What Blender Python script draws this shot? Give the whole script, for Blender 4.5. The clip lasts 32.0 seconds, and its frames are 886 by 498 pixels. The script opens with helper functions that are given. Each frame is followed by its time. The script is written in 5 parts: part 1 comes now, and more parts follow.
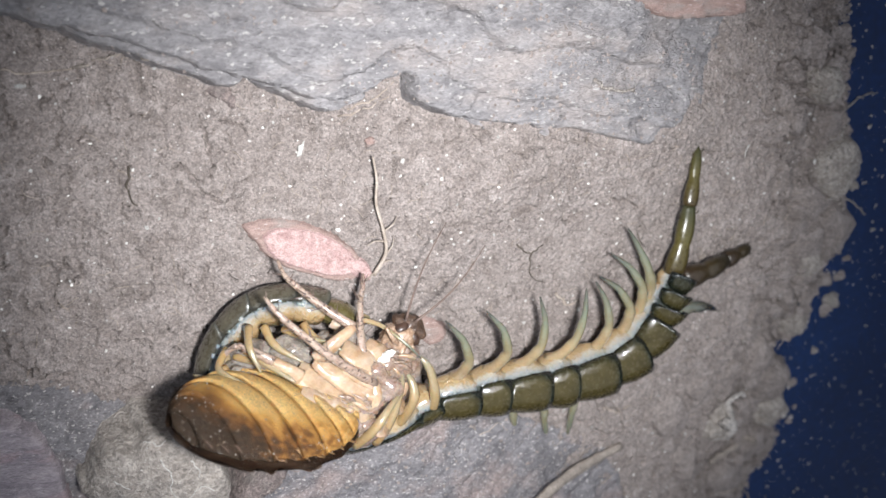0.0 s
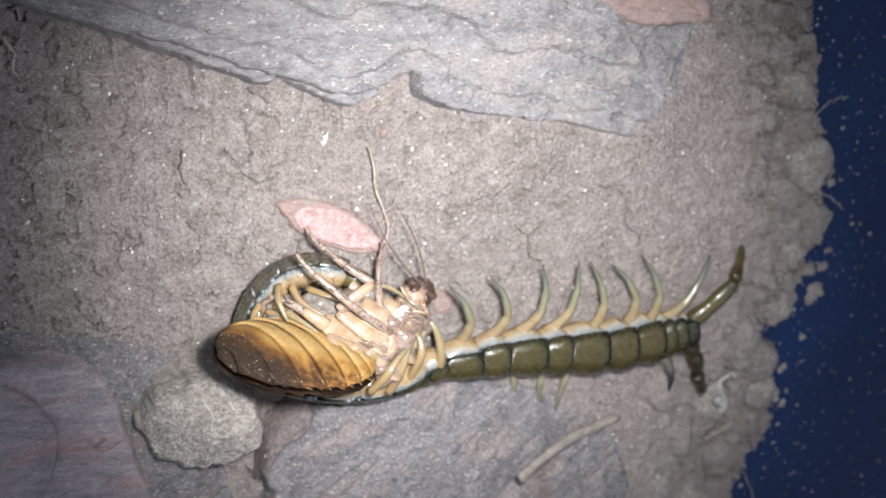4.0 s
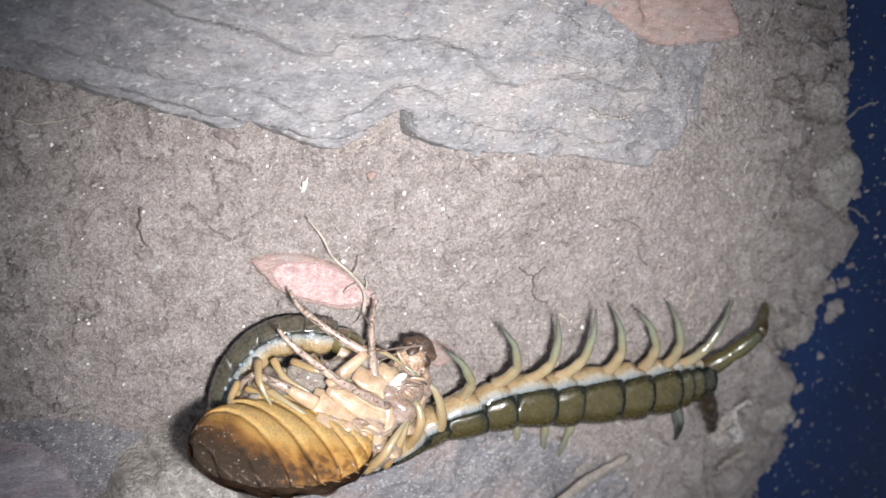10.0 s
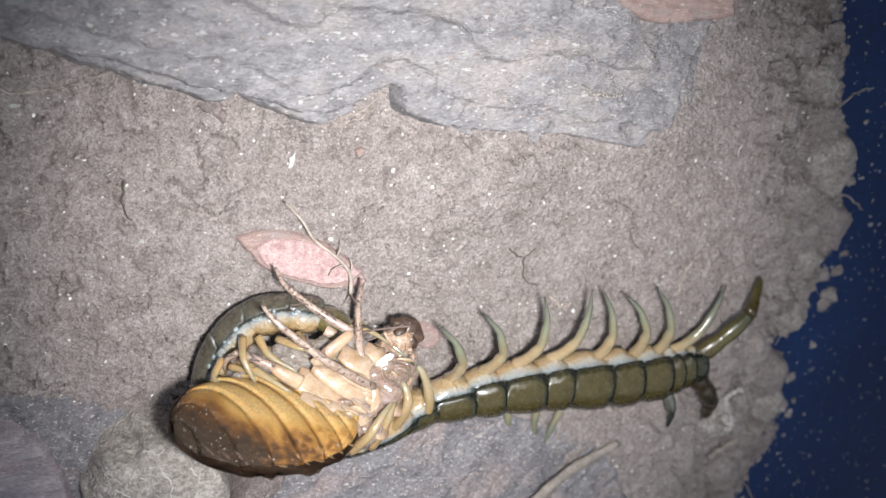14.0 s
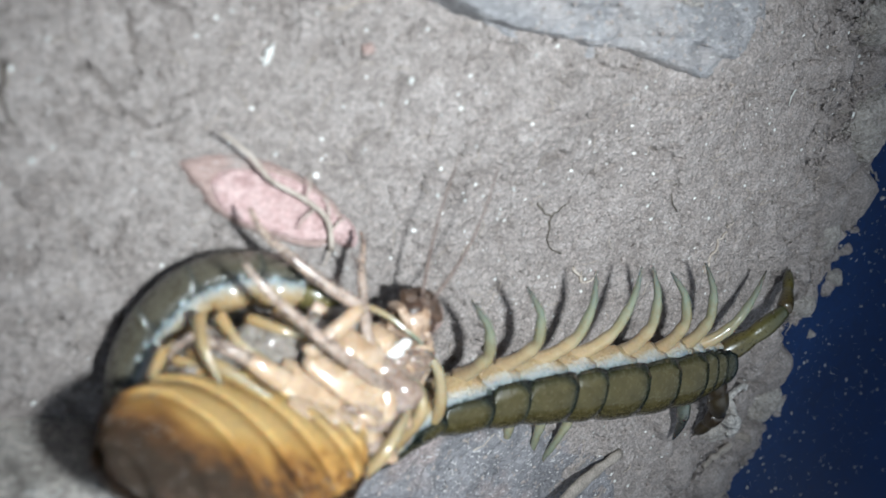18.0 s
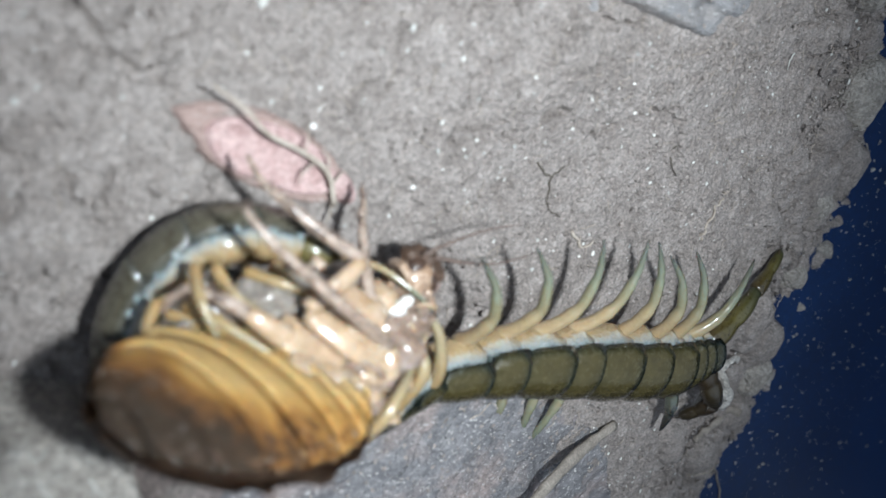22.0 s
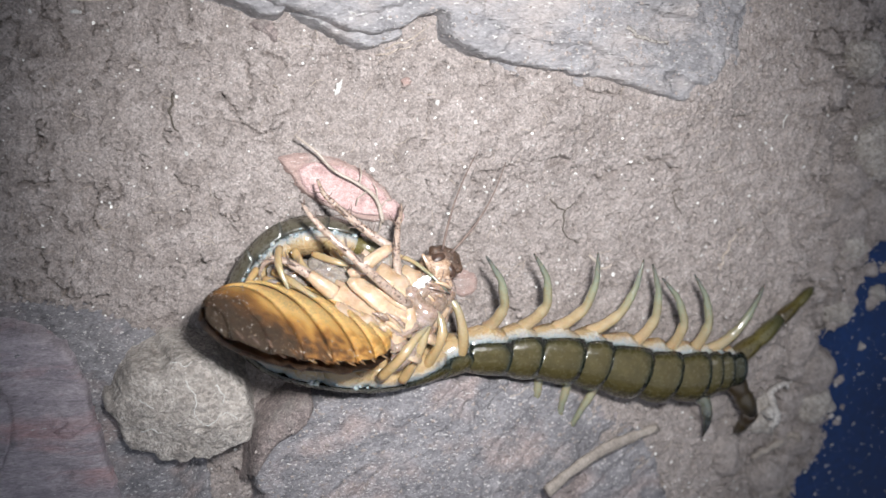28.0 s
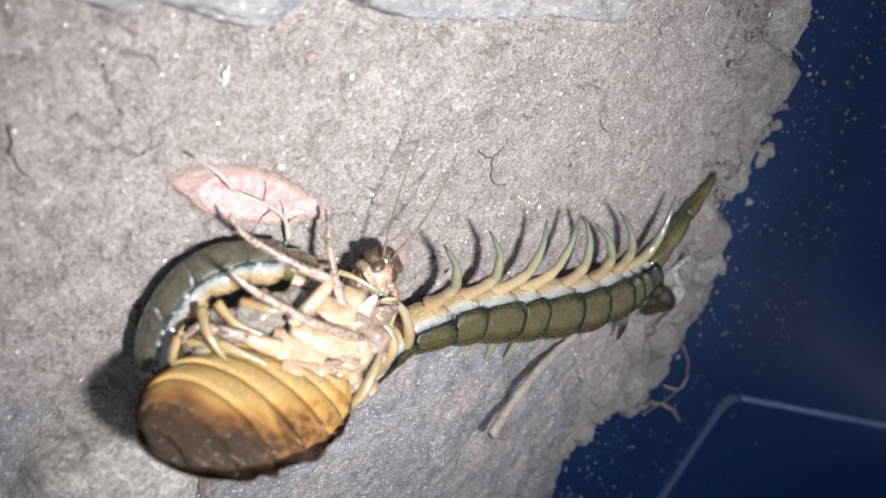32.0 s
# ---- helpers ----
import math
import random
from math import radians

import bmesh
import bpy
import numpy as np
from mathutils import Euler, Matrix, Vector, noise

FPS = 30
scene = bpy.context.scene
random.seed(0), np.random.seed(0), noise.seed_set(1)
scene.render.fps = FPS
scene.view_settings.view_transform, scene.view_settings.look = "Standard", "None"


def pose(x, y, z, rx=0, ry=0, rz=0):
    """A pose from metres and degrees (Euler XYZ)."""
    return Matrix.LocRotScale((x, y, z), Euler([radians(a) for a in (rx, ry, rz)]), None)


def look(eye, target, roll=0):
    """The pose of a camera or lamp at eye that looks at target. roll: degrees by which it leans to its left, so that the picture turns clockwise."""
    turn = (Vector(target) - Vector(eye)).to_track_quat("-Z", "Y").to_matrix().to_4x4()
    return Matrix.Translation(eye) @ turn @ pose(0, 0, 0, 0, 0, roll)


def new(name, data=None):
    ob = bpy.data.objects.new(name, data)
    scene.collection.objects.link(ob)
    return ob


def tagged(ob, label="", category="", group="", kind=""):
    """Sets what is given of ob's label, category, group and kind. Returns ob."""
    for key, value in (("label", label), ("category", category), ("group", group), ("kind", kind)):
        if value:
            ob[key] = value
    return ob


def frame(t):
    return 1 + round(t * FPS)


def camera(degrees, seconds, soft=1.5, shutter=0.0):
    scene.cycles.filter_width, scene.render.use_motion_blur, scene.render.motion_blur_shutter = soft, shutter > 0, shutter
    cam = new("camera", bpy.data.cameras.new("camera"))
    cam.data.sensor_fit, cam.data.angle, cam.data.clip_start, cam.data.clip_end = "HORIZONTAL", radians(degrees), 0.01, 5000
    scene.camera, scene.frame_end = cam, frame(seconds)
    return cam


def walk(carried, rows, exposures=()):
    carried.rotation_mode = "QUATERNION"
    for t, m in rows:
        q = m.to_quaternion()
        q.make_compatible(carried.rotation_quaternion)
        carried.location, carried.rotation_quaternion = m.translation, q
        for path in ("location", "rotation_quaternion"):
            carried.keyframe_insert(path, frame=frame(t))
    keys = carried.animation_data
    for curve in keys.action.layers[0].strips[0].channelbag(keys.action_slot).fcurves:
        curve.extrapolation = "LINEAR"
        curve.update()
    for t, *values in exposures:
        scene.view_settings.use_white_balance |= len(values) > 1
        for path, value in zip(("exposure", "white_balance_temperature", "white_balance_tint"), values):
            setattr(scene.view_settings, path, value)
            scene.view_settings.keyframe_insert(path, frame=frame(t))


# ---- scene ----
cam = camera(52.4, 32.0)
METRES, EYE, TILT, LEAN, TURN = 0.30, 0.1154, -113.086, -23.641, 0.0
ROWS = [
    (0.0, 0.0, 0.0, 0.0, 0.0, 0.0, -0.0),
    (0.5, -0.0004, 0.0003, 0.0014, -0.01, -0.01, -0.1),
    (1.0, -0.0021, 0.0017, 0.0043, -0.21, 0.17, 0.17),
    (1.5, -0.0009, -0.006, 0.0014, 0.43, 0.07, -0.06),
    (2.0, 0.0179, -0.0288, -0.0214, 1.35, 1.3, -0.07),
    (2.5, 0.0235, -0.0305, -0.0298, 2.17, 2.12, 0.34),
    (3.0, 0.0187, -0.0331, -0.0227, 2.36, 1.89, 0.15),
    (3.5, 0.023, -0.0456, -0.0363, 2.9, 2.6, 0.16),
    (5.5, 0.0188, -0.1041, -0.0658, 3.62, 6.02, -1.59),
    (6.0, 0.0097, -0.0864, -0.0661, 4.05, 5.99, -2.13),
    (6.5, 0.0139, -0.0772, -0.0653, 4.64, 5.01, -1.84),
    (7.0, 0.0143, -0.0717, -0.0604, 5.51, 5.08, -1.1),
    (7.5, 0.0206, -0.0652, -0.0665, 6.13, 5.26, -0.62),
    (8.0, 0.017, -0.0541, -0.0593, 5.31, 4.91, -0.7),
    (8.5, 0.0087, -0.0442, -0.0465, 4.95, 4.45, -0.39),
    (9.0, 0.0103, -0.0331, -0.0253, 4.79, 3.55, 0.52),
    (9.5, 0.0089, -0.0243, 0.0117, 2.73, 0.65, 0.99),
    (10.0, 0.0105, -0.0116, 0.0243, 1.42, -1.23, 1.37),
    (10.5, 0.0097, -0.0121, 0.0189, 1.24, -2.01, 1.0),
    (11.0, 0.0103, -0.0138, 0.014, 1.61, -1.95, 0.88),
    (11.5, 0.0108, -0.0159, 0.0143, 1.9, -1.9, 0.94),
    (12.0, 0.0118, -0.0183, 0.014, 2.43, -1.43, 1.11),
    (12.5, 0.011, -0.0173, 0.0142, 2.35, -1.38, 1.08),
    (13.0, 0.0111, -0.013, 0.0138, 1.86, -1.52, 0.96),
    (13.5, 0.0118, -0.009, 0.0143, 1.46, -1.42, 0.9),
    (14.0, 0.0128, -0.005, 0.0136, 1.07, -1.26, 0.81),
    (14.5, 0.0138, -0.0065, 0.0127, 1.34, -1.18, 0.82),
    (16.5, -0.0494, 0.0815, 0.0047, -7.8, -1.18, -0.38),
    (17.0, -0.0547, 0.0909, 0.0015, -8.95, -1.73, -0.75),
    (17.5, -0.0666, 0.1181, -0.0033, -10.15, -1.24, -0.85),
    (18.0, -0.0693, 0.1297, -0.0052, -11.23, -1.84, -1.16),
    (18.5, -0.0712, 0.136, -0.0091, -12.33, -1.66, -1.18),
    (19.0, -0.0779, 0.1409, -0.0175, -12.95, -1.86, -1.53),
    (19.5, -0.0795, 0.1459, -0.0217, -13.22, -1.9, -1.33),
    (20.0, -0.0814, 0.1431, -0.0191, -12.96, -1.93, -1.32),
    (20.5, -0.0815, 0.1445, -0.0164, -13.15, -1.97, -1.21),
    (21.0, -0.0802, 0.1436, -0.0168, -13.06, -1.99, -1.25),
    (21.5, -0.0804, 0.1432, -0.0182, -13.29, -2.07, -1.3),
    (22.0, -0.0787, 0.1436, -0.0193, -13.36, -2.12, -1.27),
    (22.5, -0.0759, 0.1468, -0.0221, -13.7, -2.12, -1.3),
    (23.0, -0.0761, 0.1481, -0.0234, -13.98, -2.13, -1.33),
    (23.5, -0.0745, 0.1518, -0.021, -14.38, -2.32, -1.37),
    (24.0, -0.0754, 0.1504, -0.018, -14.48, -2.21, -1.41),
    (24.5, -0.0752, 0.1494, -0.0186, -14.48, -2.27, -1.57),
    (25.0, -0.075, 0.1472, -0.0198, -14.13, -2.14, -1.5),
    (25.5, -0.0751, 0.1263, -0.0238, -12.33, -1.65, -1.43),
    (26.0, -0.0709, 0.0828, -0.0399, -8.71, -0.12, -1.45),
    (26.5, -0.0436, 0.017, -0.0635, -3.49, 1.47, -1.06),
    (28.5, 0.0186, 0.0045, -0.0812, 3.93, 7.37, -1.7),
    (29.0, 0.0193, -0.0017, -0.0754, 4.7, 7.64, -1.55),
    (29.5, 0.0201, 0.0021, -0.0768, 4.67, 7.55, -1.69),
    (30.0, 0.0207, 0.0057, -0.0764, 4.52, 7.0, -1.56),
    (30.5, 0.0294, -0.0084, -0.0466, 4.61, 4.53, -1.25),
    (31.0, 0.0253, 0.0015, 0.0013, 0.98, -4.26, 0.22),
    (31.5, 0.0001, 0.0283, 0.0278, -5.48, -9.38, 2.28),
    (32.0, -0.0562, 0.0728, 0.0581, -11.54, -13.63, 4.61),
]
walk(cam, [(t, pose(0, 0, EYE, TILT, LEAN, TURN) @ pose(METRES * x, METRES * y, METRES * z, 90 + pitch, roll, yaw)) for t, x, y, z, yaw, pitch, roll in ROWS], exposures=[(0.0, -0.2, 6500, 10), (1.4, -0.22, 6500, 10), (2.0, -0.38, 6500, 10), (2.6, -0.2, 6500, 10), (3.5, -0.1, 6500, 10), (6.5, 0.03, 6500, 10), (8.0, 0.04, 6500, 10), (9.0, 0.0, 6500, 10), (10.5, -0.14, 6500, 10), (14.3, -0.18, 6500, 10), (17.0, -0.2, 5930, 1), (19.0, -0.31, 5930, 1), (23.0, -0.32, 5930, 1), (25.2, -0.37, 5930, 1), (26.2, -0.45, 6000, 2), (28.3, -0.07, 6500, 10), (30.4, -0.05, 6500, 10), (31.0, -0.2, 6500, 10), (32.0, 0.15, 6400, 9)])
cam.data.dof.use_dof = True
cam.data.dof.focus_distance, cam.data.dof.aperture_fstop = 0.131, 21.0

# ---- light: a phone torch and an even fill added to lift shadows ----
world = bpy.data.worlds.new("even_fill")
scene.world = world
world.use_nodes = True
world.node_tree.nodes["Background"].inputs["Color"].default_value = (0.55, 0.6, 0.7, 1)
world.node_tree.nodes["Background"].inputs["Strength"].default_value = 0.95
torch = bpy.data.lights.new("torch", "SPOT")
torch.energy, torch.color = 1.94, (0.965, 0.975, 1.0)
torch.spot_size, torch.spot_blend, torch.shadow_soft_size = radians(65), 1.0, 0.0055
new("torch", torch).matrix_world = look((0.017, -0.010, 0.118), (0.051, -0.054, 0.0))

# ---- small tools; the plan below is in millimetres ----
MM = 0.001


def smooth(a, b, x):
    f = np.clip((x - a) / (b - a), 0, 1)
    return f * f * (3 - 2 * f)


TABLE = np.random.RandomState(7).rand(8, 256, 256)


def grain(x, y, size, layer=0):
    """Smooth noise from 0 to 1 with lumps of that size."""
    u, v = np.asarray(x) / size + 37.3 * layer, np.asarray(y) / size + 11.7 * layer
    i, j = np.floor(u).astype(int), np.floor(v).astype(int)
    f, g = u - i, v - j
    f, g = f * f * (3 - 2 * f), g * g * (3 - 2 * g)
    tab = TABLE[layer % 8]
    a, b = tab[i % 256, j % 256], tab[(i + 1) % 256, j % 256]
    c, d = tab[i % 256, (j + 1) % 256], tab[(i + 1) % 256, (j + 1) % 256]
    return (a * (1 - f) + b * f) * (1 - g) + (c * (1 - f) + d * f) * g


def soil_base(x, y):
    x, y = np.clip(x, -55, 140), np.clip(y, -145, 15)
    return -14.77 + 0.1733 * x - 0.139 * y - 0.0005078 * x * x + 0.0008365 * x * y - 0.0002743 * y * y


def swell(x, y, cx, cy, wide, deep):
    return np.exp(-((np.asarray(x) - cx) / wide) ** 2 - ((np.asarray(y) - cy) / deep) ** 2)


def soil_lie(x, y):
    """The lie of the soil: the even slope with a low mound and two hollows."""
    return soil_base(x, y) + 4.4 * swell(x, y, 65, -43, 14, 8.5) + 4.0 * swell(x, y, 89, -38, 10, 7.5) - 2.6 * swell(x, y, 31, -37, 7, 7) - 4.0 * swell(x, y, 2, -24, 14, 10)


def soil_height(x, y):
    z = soil_lie(x, y)
    z = z + 1.5 * (grain(x, y, 17, 0) - 0.5) + 0.6 * (grain(x, y, 6, 1) - 0.5)
    p, q = 0.8 * np.asarray(x) + 0.6 * np.asarray(y), 0.8 * np.asarray(y) - 0.6 * np.asarray(x)
    wx, wy = np.asarray(x) + 1.2 * grain(p, q, 1.1, 5) + 0.6 * grain(p, q, 0.5, 2), 0.7 * np.asarray(y) + 1.0 * grain(p, q, 1.1, 6)
    for size, layer, deep, thin in ((9.0, 2, 1.7, 0.017), (5.5, 4, 1.5, 0.022), (3.0, 7, 1.1, 0.03), (1.8, 1, 0.8, 0.035)):
        crack = np.abs(grain(wx, wy, size, layer) - 0.5) + 0.12 * smooth(0.34, 0.46, grain(q, p, 0.8 * size, layer + 1))
        z = z - deep * smooth(thin, 0.4 * thin, crack)
    z = z - 0.5 * smooth(0.78, 0.88, grain(p, q, 0.7, 6))
    z = z + 0.08 * smooth(0.35, 0.75, grain(q, p, 1.9, 7)) + 0.22 * (grain(p, q, 1.2, 3) - 0.5) + 0.34 * (grain(q, p, 0.55, 4) - 0.5) + 0.2 * (grain(p, q, 0.36, 1) - 0.5)
    return z


def tub_height(x, y):
    return -4.5 + 0.12 * (np.asarray(x) - 130) - 0.06 * (np.asarray(y) + 60)


def part(name, bm, material, parent=None, label="", shade=True, origin=None):
    """Links a bmesh (in millimetres, in the plan's space) as one mesh object under its parent."""
    me = bpy.data.meshes.new(name)
    o = Vector(origin) if origin is not None else Vector()
    for v in bm.verts:
        v.co = (v.co - o) * MM
    bm.to_mesh(me)
    bm.free()
    for p in me.polygons:
        p.use_smooth = shade
    me.materials.append(material)
    ob = new(name, me)
    if parent is not None:
        ob.parent = parent
    elif origin is not None:
        ob.location = o * MM
    if label:
        ob["label"] = label
    return ob


def thing(name, at, label, category, group="", kind=""):
    ob = new(name)
    ob.empty_display_size = 0.005
    ob.location = Vector(at) * MM
    BASES[ob.name] = Vector(at)
    return tagged(ob, label, category, group, kind)


BASES = {}


def under(name, bm, material, parent, label="", shade=True):
    """A part whose mesh was drawn in the plan's space, under a thing made by thing()."""
    ob = part(name, bm, material, None, label, shade, BASES[parent.name])
    ob.parent, ob.location = parent, (0, 0, 0)
    return ob


def tone_layer(bm):
    return bm.verts.layers.float.get("tone") or bm.verts.layers.float.new("tone")


def tube(bm, pts, radii, n=8, flat=1.0, tones=None, up=(0, 0, 1), caps=True):
    """A tapered tube through the points; flat squeezes it along its own upward axis."""
    layer = tone_layer(bm)
    pts = [Vector(p) for p in pts]
    rings = []
    side0 = None
    for i, p in enumerate(pts):
        d = (pts[min(i + 1, len(pts) - 1)] - pts[max(i - 1, 0)]).normalized()
        if side0 is None:
            s = d.cross(Vector(up))
            s = s if s.length > 0.1 else d.cross(Vector((0, 1, 0.2)))
        else:
            s = side0 - d * side0.dot(d)
        s.normalize()
        side0 = s
        u = s.cross(d)
        ring = []
        for k in range(n):
            a = 2 * math.pi * k / n
            v = bm.verts.new(p + (math.cos(a) * s + flat * math.sin(a) * u) * float(radii[i]))
            v[layer] = tones[i] if tones else i / (len(pts) - 1)
            ring.append(v)
        rings.append(ring)
    for a, b in zip(rings, rings[1:]):
        for k in range(n):
            bm.faces.new((a[k], a[(k + 1) % n], b[(k + 1) % n], b[k]))
    if caps:
        bm.faces.new(rings[0][::-1])
        bm.faces.new(rings[-1])
    return bm


def spline(pts, steps=6):
    """A Catmull-Rom curve through the points."""
    P = [np.array(p, float) for p in pts]
    P = [2 * P[0] - P[1]] + P + [2 * P[-1] - P[-2]]
    out = []
    for i in range(1, len(P) - 2):
        for k in range(steps):
            f = k / steps
            a, b, c, d = P[i - 1:i + 3]
            out.append(0.5 * (2 * b + (c - a) * f + (2 * a - 5 * b + 4 * c - d) * f * f + (3 * b - a - 3 * c + d) * f ** 3))
    out.append(P[-2])
    return out


def blob(bm, centre, size, rz=0, ry=0, rx=0, rows=10, cols=14, tone=None, bumpy=0.0):
    """An ellipsoid with half-axes size, turned by degrees."""
    layer = tone_layer(bm)
    m = pose(*centre, rx, ry, rz)
    grid = []
    for i in range(rows + 1):
        a = math.pi * i / rows
        line = []
        for k in range(cols):
            b = 2 * math.pi * k / cols
            p = Vector((math.cos(a) * size[0], math.sin(a) * math.cos(b) * size[1], math.sin(a) * math.sin(b) * size[2]))
            if bumpy:
                p *= 1 + bumpy * noise.noise(p * (2.2 / max(size)) + Vector(centre))
            line.append(p)
        grid.append(line)
    top, end = bm.verts.new(m @ grid[0][0]), bm.verts.new(m @ grid[-1][0])
    mid = [[bm.verts.new(m @ p) for p in line] for line in grid[1:-1]]
    for v in (top, end, *(v for line in mid for v in line)):
        v[layer] = 0.5 if tone is None else tone
    for k in range(cols):
        q = (k + 1) % cols
        bm.faces.new((top, mid[0][q], mid[0][k]))
        bm.faces.new((end, mid[-1][k], mid[-1][q]))
        for a, b in zip(mid, mid[1:]):
            bm.faces.new((a[k], a[q], b[q], b[k]))
    return bm


def sheet(name, X, Y, Z, keep, material):
    """A surface from grids of millimetres; keep marks the cells that stay."""
    rows, cols = X.shape
    co = np.stack([X, Y, Z], -1).reshape(-1, 3) * MM
    idx = np.arange(rows * cols).reshape(rows, cols)
    quads = np.stack([idx[:-1, :-1], idx[:-1, 1:], idx[1:, 1:], idx[1:, :-1]], -1)[keep]
    used = np.zeros(rows * cols, bool)
    used[quads.ravel()] = True
    number = np.cumsum(used) - 1
    quads = number[quads]
    me = bpy.data.meshes.new(name)
    me.vertices.add(int(used.sum()))
    me.vertices.foreach_set("co", co[used].ravel())
    me.loops.add(quads.size)
    me.loops.foreach_set("vertex_index", quads.ravel().astype(np.int32))
    me.polygons.add(len(quads))
    me.polygons.foreach_set("loop_start", np.arange(0, quads.size, 4, dtype=np.int32))
    me.polygons.foreach_set("use_smooth", np.ones(len(quads), bool))
    me.update(calc_edges=True)
    me.validate()
    me.materials.append(material)
    return me


def scatter(name, spots, sizes, material, flat=0.7, seed=1, detail=1):
    """Many small lumps as one mesh: a jittered octahedron or icosahedron at each spot."""
    rng = np.random.RandomState(seed)
    bm = bmesh.new()
    if detail:
        bmesh.ops.create_icosphere(bm, subdivisions=detail, radius=1)
    else:
        bmesh.ops.create_cube(bm, size=1.4)
    bm.verts.ensure_lookup_table()
    base = np.array([v.co[:] for v in bm.verts])
    faces = np.array([[v.index for v in f.verts] for f in bm.faces])
    bm.free()
    n, m = len(spots), len(base)
    V = base[None] * (1 + 0.9 * (rng.rand(n, m, 1) - 0.5))
    a = rng.rand(n) * 6.283
    stretch = 0.7 + 0.7 * rng.rand(n, 1)
    x, y = V[..., 0] * stretch, V[..., 1]
    V = np.stack([x * np.cos(a)[:, None] - y * np.sin(a)[:, None], x * np.sin(a)[:, None] + y * np.cos(a)[:, None], V[..., 2] * flat], -1)
    V = (V * np.asarray(sizes)[:, None, None] + np.asarray(spots)[:, None, :]) * MM
    F = (faces[None] + (np.arange(n) * m)[:, None, None]).reshape(-1, faces.shape[1])
    me = bpy.data.meshes.new(name)
    me.from_pydata(V.reshape(-1, 3).tolist(), [], F.tolist())
    me.materials.append(material)
    return new(name, me)


# ---- materials ----
def surface(name, dark, light, size, rough=0.8, bump=0.3, fine=None, tint=None, stops=None, coat=0.0, speck=None, sss=0.0, metal=0.0, stretch=None, island=0.0, contrast=0.45, relief=0.0003, wobble_by=0.14, spec=0.5, coat_rough=0.17, grains=None):
    """A procedural surface: two colours mixed by noise of that size in millimetres, a finer grain, wear and relief.
    stops: colours along the mesh's own 'tone' (pigment; on the belly plates also shade); speck: (colour, amount) for
    fine flecks."""
    mat = bpy.data.materials.new(name)
    mat.use_nodes = True
    nt = mat.node_tree
    N, L = nt.nodes, nt.links
    bsdf = N["Principled BSDF"]
    co = N.new("ShaderNodeTexCoord").outputs["Object"]
    if stretch:
        mapping = N.new("ShaderNodeMapping")
        mapping.inputs["Scale"].default_value = stretch[:3]
        mapping.inputs["Rotation"].default_value = (0, 0, radians(stretch[3]))
        L.new(co, mapping.inputs["Vector"])
        co = mapping.outputs["Vector"]

    def tex(scale, detail=5, roughness=0.6):
        t = N.new("ShaderNodeTexNoise")
        t.inputs["Scale"].default_value, t.inputs["Detail"].default_value, t.inputs["Roughness"].default_value = scale, detail, roughness
        L.new(co, t.inputs["Vector"])
        return t.outputs["Fac"]

    def ramp(fac, a, b):
        r = N.new("ShaderNodeMapRange")
        r.inputs["From Min"].default_value, r.inputs["From Max"].default_value = a, b
        L.new(fac, r.inputs["Value"])
        return r.outputs["Result"]

    def mix(fac, a, b, blend="MIX"):
        m = N.new("ShaderNodeMix")
        m.data_type, m.blend_type = "RGBA", blend
        for sock, v in ((m.inputs["Factor"], fac), (m.inputs["A"], a), (m.inputs["B"], b)):
            if isinstance(v, (tuple, float, int)):
                sock.default_value = (*v, 1) if isinstance(v, tuple) else v
            else:
                L.new(v, sock)
        return m.outputs["Result"]

    big, small = tex(1000 / size), tex(1000 / (fine or size / 6), 6)
    if stops:
        r = N.new("ShaderNodeValToRGB")
        at = N.new("ShaderNodeAttribute")
        at.attribute_name = "tone"
        wobble = N.new("ShaderNodeMath")
        wobble.operation = "MULTIPLY_ADD"
        L.new(ramp(small, 0.3, 0.7), wobble.inputs[0])
        wobble.inputs[1].default_value = wobble_by
        L.new(at.outputs["Fac"], wobble.inputs[2])
        less = N.new("ShaderNodeMath")
        less.operation = "SUBTRACT"
        L.new(wobble.outputs[0], less.inputs[0])
        less.inputs[1].default_value = wobble_by / 2
        L.new(less.outputs[0], r.inputs["Fac"])
        while len(r.color_ramp.elements) < len(stops):
            r.color_ramp.elements.new(0.5)
        for e, (p, c) in zip(r.color_ramp.elements, stops):
            e.position, e.color = p, (*c, 1)
        col = mix(ramp(big, 0.3, 0.75), r.outputs["Color"], light, "MULTIPLY")
    else:
        col = mix(ramp(big, 0.32, 0.68), dark, light)
    if tint:
        col = mix(ramp(tex(1000 / (size * 3.5)), 0.5, 0.68), col, tint)
    shade = mix(ramp(small, 0.25, 0.75), (1 - contrast,) * 3, (1 + 0.7 * contrast,) * 3)
    col = mix(0.75, col, shade, "MULTIPLY")
    if island:
        rnd = N.new("ShaderNodeNewGeometry").outputs["Random Per Island"]
        col = mix(1.0, col, mix(rnd, (1 - island,) * 3, (1 + island,) * 3), "MULTIPLY")
    cells = None
    if grains:
        vor = N.new("ShaderNodeTexVoronoi")
        vor.inputs["Scale"].default_value = 1000 / grains[0]
        warp = N.new("ShaderNodeMix")
        warp.data_type = "VECTOR"
        warp.inputs["Factor"].default_value = 0.0004
        L.new(co, warp.inputs["A"])
        wob = N.new("ShaderNodeTexNoise")
        wob.inputs["Scale"].default_value = 2200
        L.new(co, wob.inputs["Vector"])
        L.new(wob.outputs["Color"], warp.inputs["B"])
        L.new(warp.outputs["Result"], vor.inputs["Vector"])
        sep = N.new("ShaderNodeSeparateColor")
